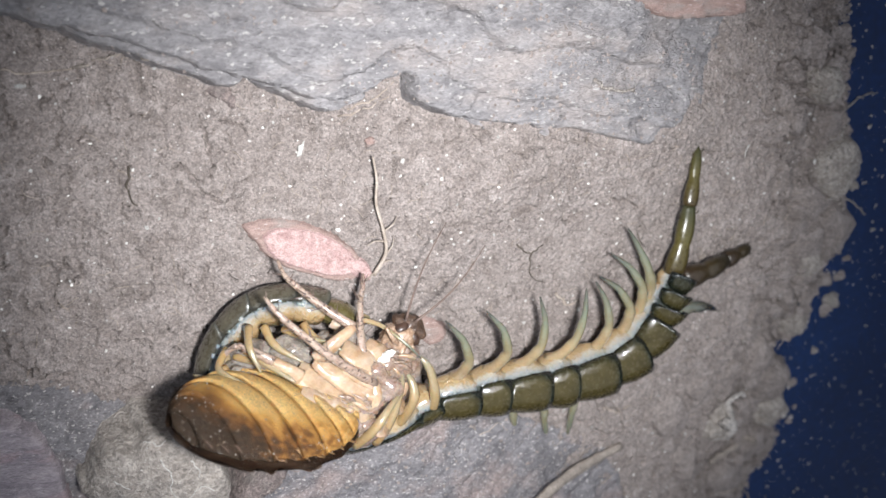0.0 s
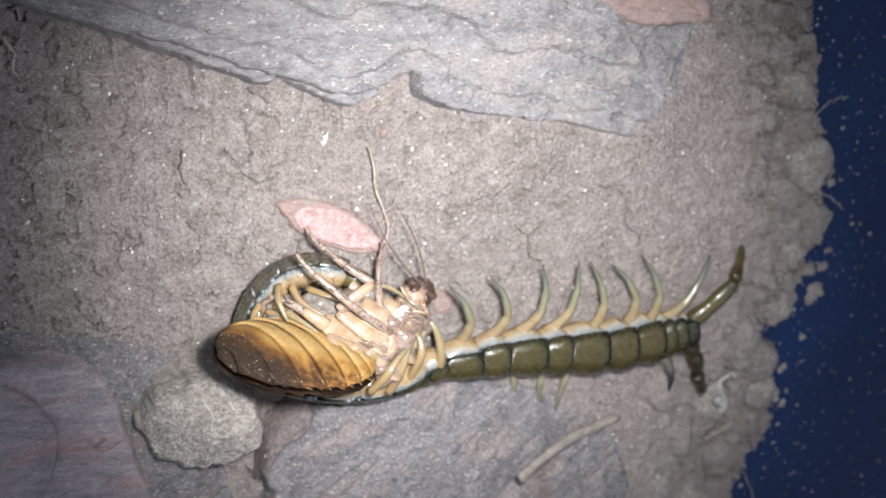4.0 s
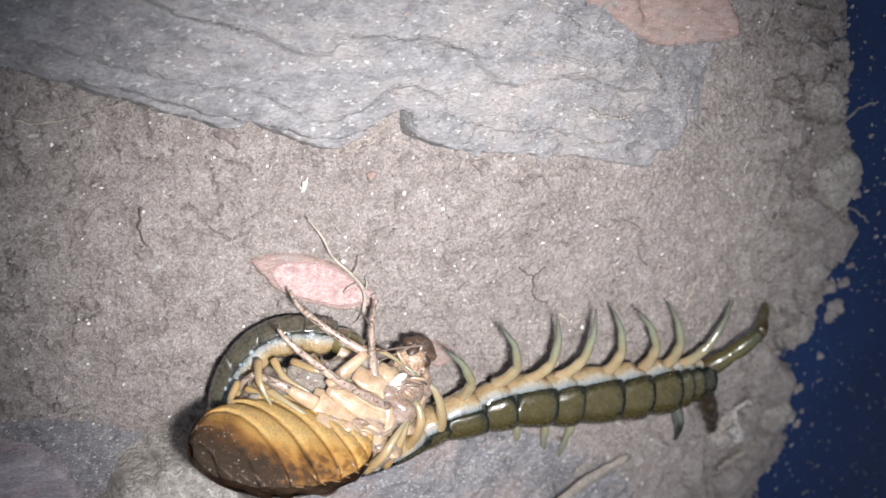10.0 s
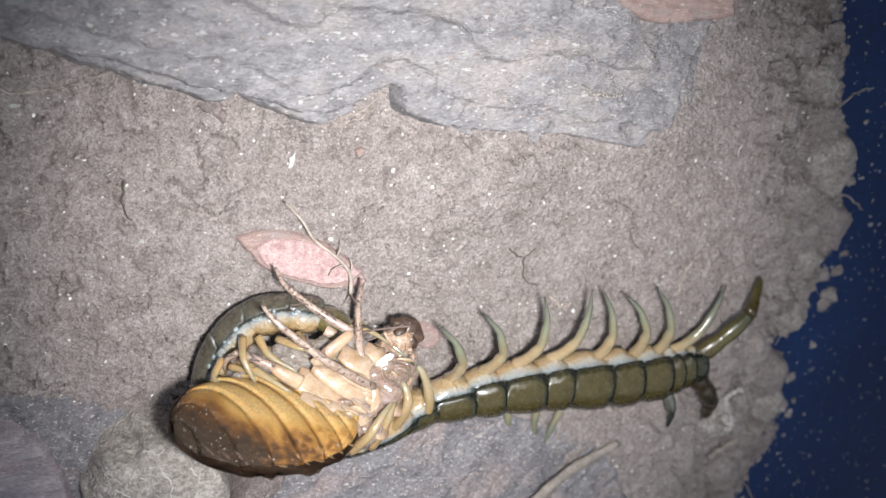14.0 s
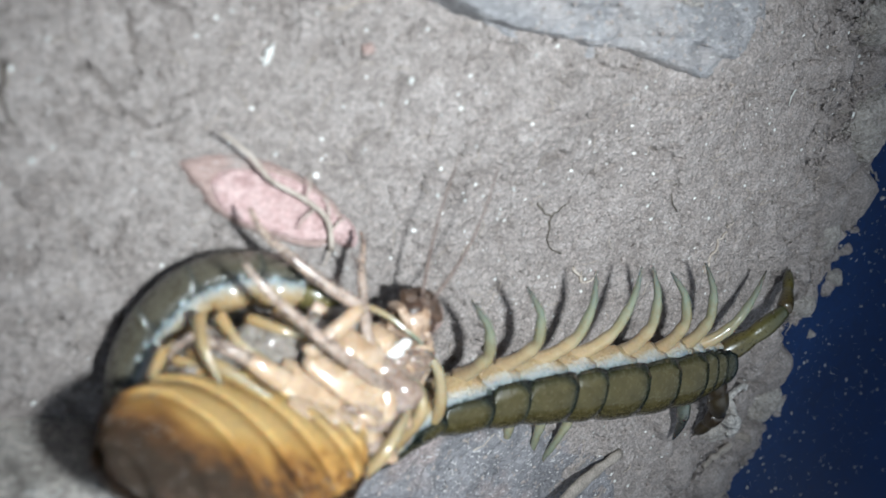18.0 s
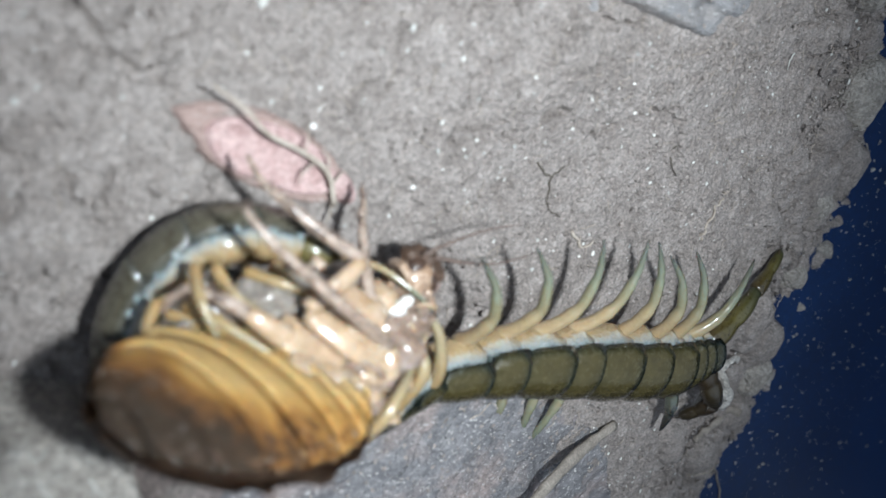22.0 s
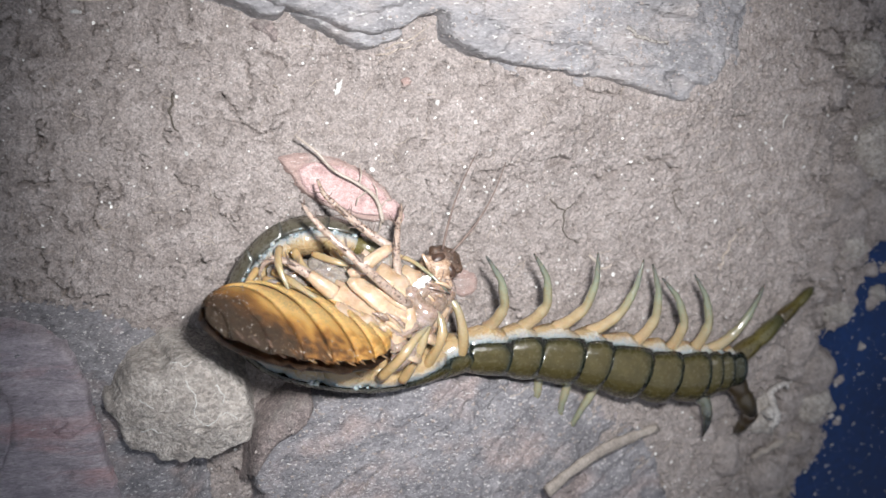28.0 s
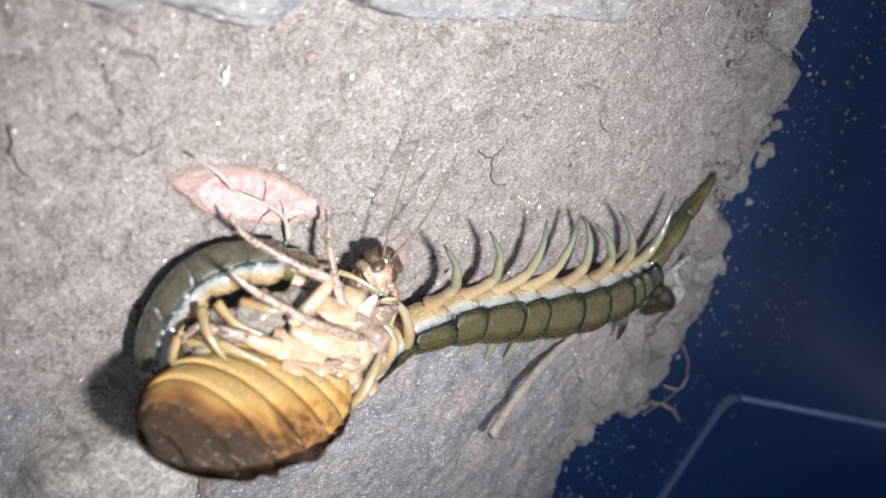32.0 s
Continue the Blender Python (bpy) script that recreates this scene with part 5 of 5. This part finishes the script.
    legs = [
        ([H(35.0, -70.4, 12.2), H(35.8, -68.4, 12.4), H(36.0, -66.6, 11.6)], [H(36.0, -66.6, 11.6), H(29.2, -59.6, 13.2), H(24.2, -54.4, 11.2)], [H(24.2, -54.4, 11.2), H(22.8, -52.6, 10.2), H(22.0, -51.2, 9.2)]),
        ([H(28.4, -62.0, 9.4), H(31.0, -60.0, 9.6), H(34.2, -58.6, 8.6)], [H(34.2, -58.6, 8.6), H(30.6, -55.8, 6.6), H(27.6, -53.0, 4.6)], [H(27.6, -53.0, 4.6), H(26.2, -51.4, 3.2), H(25.8, -49.8, 1.4)]),
        ([H(33.6, -64.4, 9.4), H(34.8, -63.6, 9.6), H(35.2, -63.0, 9.0)], [H(35.2, -63.0, 9.0), H(35.8, -60.0, 6.4), H(37.0, -56.8, 3.4)], [H(37.0, -56.8, 3.4), H(37.8, -55.8, 2.2), H(38.4, -54.6, 0.6)]),
        ([H(25.8, -64.0, 9.8), H(24.0, -62.4, 9.8), H(22.6, -61.2, 9.0)], [H(22.6, -61.2, 9.0), H(20.4, -59.8, 8.0), H(18.4, -59.0, 6.6)], [H(18.4, -59.0, 6.6), H(17.0, -60.0, 6.0), H(16.4, -61.6, 5.4)]),
        ([H(32.0, -64.0, 11.0), H(35.0, -65.6, 10.6), H(39.0, -67.4, 9.0)], [H(39.0, -67.4, 9.0), H(41.6, -66.0, 8.0), H(42.8, -64.4, 6.8)], [H(42.8, -64.4, 6.8), H(43.8, -65.8, 6.2), H(44.2, -67.8, 5.6)]),
        ([H(38.8, -70.4, 9.4), H(41.2, -70.6, 8.6), H(43.0, -69.0, 7.6)], [H(43.0, -69.0, 7.6), H(42.6, -72.4, 6.8), H(41.6, -75.6, 5.2)], [H(41.6, -75.6, 5.2), H(40.8, -77.4, 4.4), H(39.6, -78.8, 3.8)]),
    ]
    for thigh, shin, foot in legs:
        limb(bug, "thigh", thigh, 1.25, 0.8, M_COXA, 0.7)
        limb(bug, "shin", shin, 0.72, 0.45, M_SHIN, 0.85, "pinkish shin speckled with dark spines", spines=12)
        limb(bug, "foot", foot, 0.48, 0.22, M_SHIN, 0.9, spines=3)
    # head
    bm = bmesh.new()
    blob(bm, (42.0, -63.8, 5.0), (2.7, 2.6, 2.4), rz=20, rows=16, cols=20, bumpy=0.35)
    head = under("head", bm, M_HEAD, bug, "tan mottled face")
    BASES[head.name] = BASES[bug.name]
    for x, y, z, s in ((44.2, -63.9, 5.6, (0.9, 1.5, 1.3)), (42.2, -61.9, 5.6, (1.4, 0.8, 1.2))):
        bm = bmesh.new()
        blob(bm, (x, y, z), s, rz=20, rows=10, cols=14)
        under("eye", bm, M_EYE, head)
    for pts in ([(41.2, -63.6, 7.0), (40.2, -62.2, 8.0), (39.4, -60.4, 7.4)], [(43.2, -64.2, 7.0), (43.6, -65.8, 7.6), (42.8, -67.4, 7.0)], [(42.2, -64.2, 7.2), (41.2, -65.4, 7.8), (40.0, -65.4, 7.6)]):
        limb(head, "mouth_palp", [Vector(p) for p in pts], 0.45, 0.25, M_HEAD)
    bm = bmesh.new()
    blob(bm, (44.0, -62.5, 4.6), (2.8, 1.9, 1.9), rz=-40, rows=16, cols=22, bumpy=0.3)
    under("head_shield", bm, M_SHELL, bug, "dark brown cap over the head")
    # pale joint; its wet glint is painted as flat white
    bm = bmesh.new()
    blob(bm, (38.7, -64.0, 9.2), (1.25, 0.75, 0.55), rz=25, rows=14, cols=18, bumpy=0.7)
    under("glint_joint", bm, M_WHITE, bug, "pale joint whitened to show its wet glint")
    # feelers, each waved by its own keys
    for k in range(2):
        bm = bmesh.new()
        n = 22
        way = [Vector((15.5 * i / n, (0.9 if k else -0.9) * math.sin(math.pi * i / n), 0.4 * math.sin(math.pi * i / n))) for i in range(n + 1)]
        tube(bm, way, [0.2 * (1 - 0.7 * i / n) * (1 + 0.12 * (i % 2)) for i in range(n + 1)], 6)
        feeler = part("feeler", bm, M_FEELER, bug)
        keys = []
        for t, a, b in FEELERS:
            base = Vector((44.2 - k * 1.4, -61.0 + k * 0.6, 6.4)) - Vector((22, -68, -4.2))
            keys.append((t, pose(*(base * MM), 0, (4.0, 10.0)[k], (a, b)[k])))
        MOVES.append((feeler, keys))
    keys = []
    for t, dx, dy, turn in ((0, -1.0, -0.6, 0.0), (3, -0.5, -0.3, 0.0), (6, 0, 0.2, 0), (13, -0.2, -0.2, 0), (19, 0, 0, 0), (25, 0, 0, 0), (29, 0, 0.4, 0), (32, 0, 0, 0)):
        keys.append((t, pose((22 + dx) * MM, (-68 + dy) * MM, -4.2 * MM, 0, 0, turn)))
    MOVES.append((bug, keys))


FEELERS = [  # seconds and the headings of the two feelers, in degrees
    (0, 40, 60), (0.5, 75, 85), (1.2, 80, 95), (2, 75, 95), (3.2, 80, 92), (4.4, 130, 140), (5.5, 178, 186), (14.5, 182, 190), (15.5, 130, 140), (16.5, 85, 95), (17.5, 75, 88), (18.5, 45, 50), (19.5, 25, 30), (21, 5, 12), (23, -18, -8),
    (25, 15, 25), (26, 12, 20), (28.5, 60, 70), (29, 8, 15), (29.6, 60, 95), (30.2, 80, 95), (30.6, 50, 60), (31, 35, 40), (31.5, 75, 95), (32, 45, 60),
]


# ---- loose bits: flake, twig, sticks, rootlets, dark crack strands, crumbs ----
def build_loose():
    flake = slab("bark_flake", [(21.6, -47.5), (25.8, -46.9), (30.2, -47.9), (34.4, -50.3), (37.7, -53.2), (38.6, -56.2), (36.3, -57.7), (30.4, -56.0), (25.6, -53.0), (23.2, -49.7)], 1.0, M_PINK, ragged=0.2, edge=0.4, step=0.22, ridges=0.15, angle=-35, seed=6)
    tagged(flake, "rose-pink oval flake of bark on the soil", "bark flake")
    heart = slab("flake_face", [(23.9, -49.2), (27.0, -48.1), (32.2, -49.4), (35.8, -51.7), (37.7, -54.3), (37.7, -56.3), (33.8, -56.6), (29.5, -54.9), (25.6, -52.6)], 1.5, M_ROSE, ragged=0.2, edge=0.5, step=0.22, ridges=0.2, angle=-35, seed=6, origin=tuple(flake.location / MM))
    heart.parent, heart.location = flake, (0, 0, 0)
    scrap = slab("bark_chip", [(36.6, -53.6), (38.6, -54.2), (40.2, -56), (39.4, -57.8), (37.4, -57.4), (36.4, -55.6)], 1.2, M_ROSE, ragged=0.5, edge=0.5, step=0.22, ridges=0.3, angle=-60, seed=4)
    tagged(scrap, "frayed rose-pink scrap of bark beside the flake", "bark")
    # the branching root that the cockroach's foot drags along
    bm = bmesh.new()
    way = spline([(0, 0, 0), (1.2, 3.8, 0.5), (0.4, 7.2, 0.2), (-1.4, 11.4, 0.4), (-1.8, 15.0, 0.2), (-2.8, 18.4, 0)], 6)
    tube(bm, way, [0.34 - 0.006 * i for i in range(len(way))], 7)
    twigs = []
    for a, b, c in (((0.6, 2, 0.3), (2.2, 2.6, 0.4), (3.0, 2.2, 0.2)), ((1.2, 3.6, 0.5), (2.0, 4.8, 0.5), (2.2, 6.0, 0.3)), ((0.3, 7, 0.2), (1.6, 8.4, 0.6), (2.2, 9.6, 0.3)), ((0.8, 5.6, 0.3), (-0.8, 5.6, 0.4), (-1.8, 4.8, 0.2)), ((0, 0.4, 0), (-1.2, -0.6, 0.2), (-2.0, -0.8, 0.2))):
        line = spline([a, b, c], 4)
        branch = bmesh.new()
        tube(branch, line, [0.15 - 0.011 * i for i in range(len(line))], 5)
        twigs.append(branch)
    root = part("root", bm, M_ROOT)
    for branch in twigs:
        part("branch", branch, M_ROOT, root)
    tagged(root, "pale branching rootlet lying on the soil by the flake", "root")
    keys = []
    for t, x, y, turn in ((0, 40.0, -57.0, -10), (3.5, 39.0, -57.2, -6), (6, 36.6, -57.4, -2), (8, 37.0, -57.8, 6), (9, 37.2, -58.0, 10), (10, 37.3, -58.2, 14), (13, 37.4, -58.6, 17), (14.5, 37.2, -58.6, 20), (16.5, 37.0, -59.0, 27), (18, 36.6, -57.6, 32), (19, 36.6, -57.6, 34), (24, 37.4, -57.6, 36), (26, 35.8, -57.4, 34), (29, 36.6, -57.6, 34), (31, 33.8, -57.4, 26), (32, 34.3, -59.3, 24)):
        keys.append((t, pose(x * MM, y * MM, (float(soil_base(x, y)) + 1.5) * MM, 0, 0, turn)))
    MOVES.append((root, keys))
    for name, pts, r, mat, label in (
            ("stick", [(60.5, -102.5, 8.5), (66, -101, 6.4), (73.5, -99.4, 4.2), (80, -99.4, 2.2), (86, -99.2, 0.9)], 1.25, M_STICK, "pale peeled stick propped on bark and soil"),
            ("stick", [(108.0, -109.4), (111, -108.7), (114.4, -107.8), (118.4, -106.8)], 0.9, M_STICK, "short pale stick on the soil by the edge")):
        bm = bmesh.new()
        line = [(p[0], p[1], p[2] if len(p) > 2 else float(top_at(p[0], p[1])[0]) + 0.55 * r) for p in spline(pts, 6)]
        tube(bm, line, [r * (0.8 + 0.3 * noise.noise(Vector(p) * 0.4)) for p in line], 10, 0.7)
        tagged(part(name, bm, mat, origin=line[0]), label, "stick")
    lines = [
        ([(96.9, -71), (97.6, -68.6), (98.5, -66.4), (100, -65), (102, -63.5)], 0.24, M_ROOT), ([(110.3, -102.4), (110.4, -99.6), (110.8, -97), (112.6, -95.2), (114.6, -95.4), (115.2, -96.6)], 0.75, M_PALE), ([(108.4, -99.6), (109.6, -98.8), (110.6, -100.2), (110.2, -101.6)], 1.3, M_PALE),
        ([(-15.9, -18.7), (-14.6, -21), (-15.2, -24), (-13.2, -26.3)], 0.32, M_ROOT), ([(126, -56), (129.8, -56.8), (133, -59.6), (136, -59), (139, -60.5), (142.2, -63)], 0.3, M_CLOD), ([(125, -45), (128.5, -43.5), (133, -42.6), (136.8, -39.8), (141, -39)], 0.28, M_CLOD),
        ([(110, -118), (118.2, -119), (124, -128), (123, -136), (113, -139)], 0.26, M_STICK), ([(108, -132), (115, -136), (121, -141), (124, -146)], 0.6, M_STICK), ([(118, -133), (123, -136), (125, -133)], 0.28, M_ROOT),
        # dark strands here stand in for shaded cracks in the soil
        ([(64.5, -56), (66.8, -58.5), (67, -62), (70, -64)], 0.16, M_DARKSTRAND), ([(66.8, -58.5), (69, -57), (71, -58)], 0.13, M_DARKSTRAND), ([(86, -52), (87, -54), (86.4, -57), (88.4, -60)], 0.16, M_DARKSTRAND), ([(72, -66), (74, -68.5), (76.5, -68)], 0.24, M_ROOT),
        ([(8, -38), (7.2, -41), (8, -43.5)], 0.2, M_DARKSTRAND), ([(38, -32), (42, -30.5), (45, -28.8)], 0.15, M_ROOT), ([(37, -33), (41, -32), (44, -30.4)], 0.13, M_ROOT), ([(-6, -24.5), (-2, -25.5), (3, -25)], 0.16, M_ROOT), ([(3, -25), (8, -23.6), (12, -23)], 0.2, M_STICK),
        ([(55, -86), (57, -88), (60, -87), (62, -89)], 0.1, M_ROOT), ([(82, -90), (85, -92), (88, -91.6)], 0.18, M_ROOT), ([(73, -29), (77, -31), (81, -31.6)], 0.3, M_CLOD), ([(108, -44), (107.6, -45.2), (107.4, -46.4)], 0.14, M_WHITE),
    ]
    for pts, r, mat in lines:
        bm = bmesh.new()
        way = spline(pts, 6)
        out = []
        for p in way:
            g = float(top_at(p[0], p[1])[0])
            out.append((p[0] + 0.5 * noise.noise(Vector((p[0], p[1], 1)) * 0.9), p[1] + 0.5 * noise.noise(Vector((p[0], p[1], 7)) * 0.9), g + r * 0.7))
        tube(bm, out, [r * (1 - 0.5 * i / len(out)) for i in range(len(out))], 6)
        tagged(part("rootlet", bm, mat, origin=out[0]), "thin dry rootlet, or dark strand for a crack, on the soil", "root", "scattered rootlets")
    # the long white fleck
    bm = bmesh.new()
    z = float(soil_height(np.array(31.4), np.array(-37.8)))
    blob(bm, (31.4, -37.8, z + 0.3), (1.4, 0.36, 0.25), rz=66, rows=20, cols=10, bumpy=1.1)
    tagged(part("wood_splinter", bm, M_WHITE, origin=(31.4, -37.8, z)), "slim white splinter lying on the soil", "splinter")
    bm = bmesh.new()
    z = float(soil_height(np.array(41.0), np.array(-37.0)))
    blob(bm, (41.0, -37.0, z + 0.1), (0.8, 0.7, 0.4), rows=8, cols=8, bumpy=0.5)
    tagged(part("bark_crumb", bm, M_PINK, origin=(41, -37, z)), "tiny orange crumb of bark on the soil", "bark")


def build_crumbs():
    rng = np.random.RandomState(11)

    def spots(n, x0, x1, y0, y1):
        x, y = rng.uniform(x0, x1, n), rng.uniform(y0, y1, n)
        ok = x < soil_edge(y) - 0.3
        return x[ok], y[ok]
    x, y = spots(52000, -45, 134, -142, 10)
    size = 0.09 + 0.4 * rng.rand(len(x)) ** 5
    z = soil_height(x, y) - 0.3 * size
    tagged(scatter("soil_crumbs", np.stack([x, y, z], -1), size, M_CRUMB, 0.7, 2), "loose fine crumbs of dry soil", "soil", kind="stuff")
    x, y = spots(8000, -45, 134, -142, 10)
    size = 0.04 + 0.2 * rng.rand(len(x)) ** 6 + 0.2 * (rng.rand(len(x)) < 0.035)
    z = soil_height(x, y) + 0.3 * size
    tagged(scatter("white_flecks", np.stack([x, y, z], -1), size, M_WHITE, 0.35, 3), "tiny white flecks of grit in the soil", "grit", kind="stuff")
    # grit on the bare plastic, thinning out away from the soil
    y = rng.uniform(-220, 60, 5000)
    e = soil_edge(y)
    x = e + np.abs(rng.randn(5000)) * 38
    ok = x < 320
    x, y = x[ok], y[ok]
    size = 0.035 + 0.2 * rng.rand(len(x)) ** 5 + 0.45 * (rng.rand(len(x)) < 0.1) * np.exp(-(x - soil_edge(y)) / 10)
    z = tub_height(x, y) + 0.3 * size
    tagged(scatter("tub_grit", np.stack([x, y, z], -1), size * 1.25, M_PALE, 0.6, 4), "specks of soil scattered on the navy plastic", "grit", kind="stuff")
    # broken clumps along the soil's edge
    y = rng.uniform(-150, 5, 1500)
    x = soil_edge(y) + rng.randn(1500) * 1.6 - 1.2
    inner = x < soil_edge(y) - 0.2
    size = 0.22 + 1.0 * rng.rand(1500) ** 3 * np.where(inner, 1, 0.6)
    z = np.where(inner, soil_height(np.minimum(x, soil_edge(y) - 1.5), y) - 0.5, tub_height(x, y) + 0.3 * size)
    tagged(scatter("edge_crumbs", np.stack([x, y, z], -1), size, M_SOIL, 0.6, 6, 2), "broken clumps of soil along the crumbling edge", "soil", kind="stuff")
    # dust and crumbs lying on the bark slabs, thickest where the slab runs under the soil
    x, y = rng.uniform(-30, 104, 9000), rng.uniform(-42, 10, 9000)
    ok = (rng.rand(9000) < 0.08 + 0.92 * smooth(0.42, 0.7, grain(x, y, 9, 4) + 0.25 * smooth(40, 95, x)))
    x, y = x[ok], y[ok]
    x, y = np.concatenate([x, rng.uniform(14, 72, 2500)]), np.concatenate([y, rng.uniform(-128, -80, 2500)])
    z = top_at(x, y)
    ok = (z > soil_height(x, y) + 0.8) & ((np.hypot(x - 86, 1.6 * (y + 15)) > 17) | (y < -30))
    x, y, z = x[ok], y[ok], z[ok]
    size = 0.08 + 0.26 * rng.rand(len(x)) ** 4
    tagged(scatter("bark_dust", np.stack([x, y, z + 0.1 * size], -1), size, M_CRUMB, 0.5, 8), "crumbs of soil dusted over the bark", "soil", kind="stuff")
    # fine hair roots all over
    bm = bmesh.new()
    r = random.Random(9)
    for _ in range(620):
        px, py, a = r.uniform(-35, 124), r.uniform(-125, 0), r.uniform(0, 6.28)
        pts = []
        for i in range(5):
            pts.append((px, py, float(soil_height(np.array(px), np.array(py))) + 0.12))
            a += r.uniform(-0.7, 0.7)
            step = r.uniform(0.3, 0.8)
            px, py = px + step * math.cos(a), py + step * math.sin(a)
        tube(bm, pts, [0.055] * 5, 4)
    tagged(part("root_hairs", bm, M_ROOT), "pale root hairs strewn over the soil", "root", kind="stuff")


def motions():
    for ob, rows in MOVES:
        end = rows[-1]
        walk(ob, rows if end[0] >= 32 else rows + [(32.0, end[1])])


build_tub()
build_soil()
build_bark()
build_clods()
build_centipede()
build_cockroach()
build_loose()
build_crumbs()
motions()
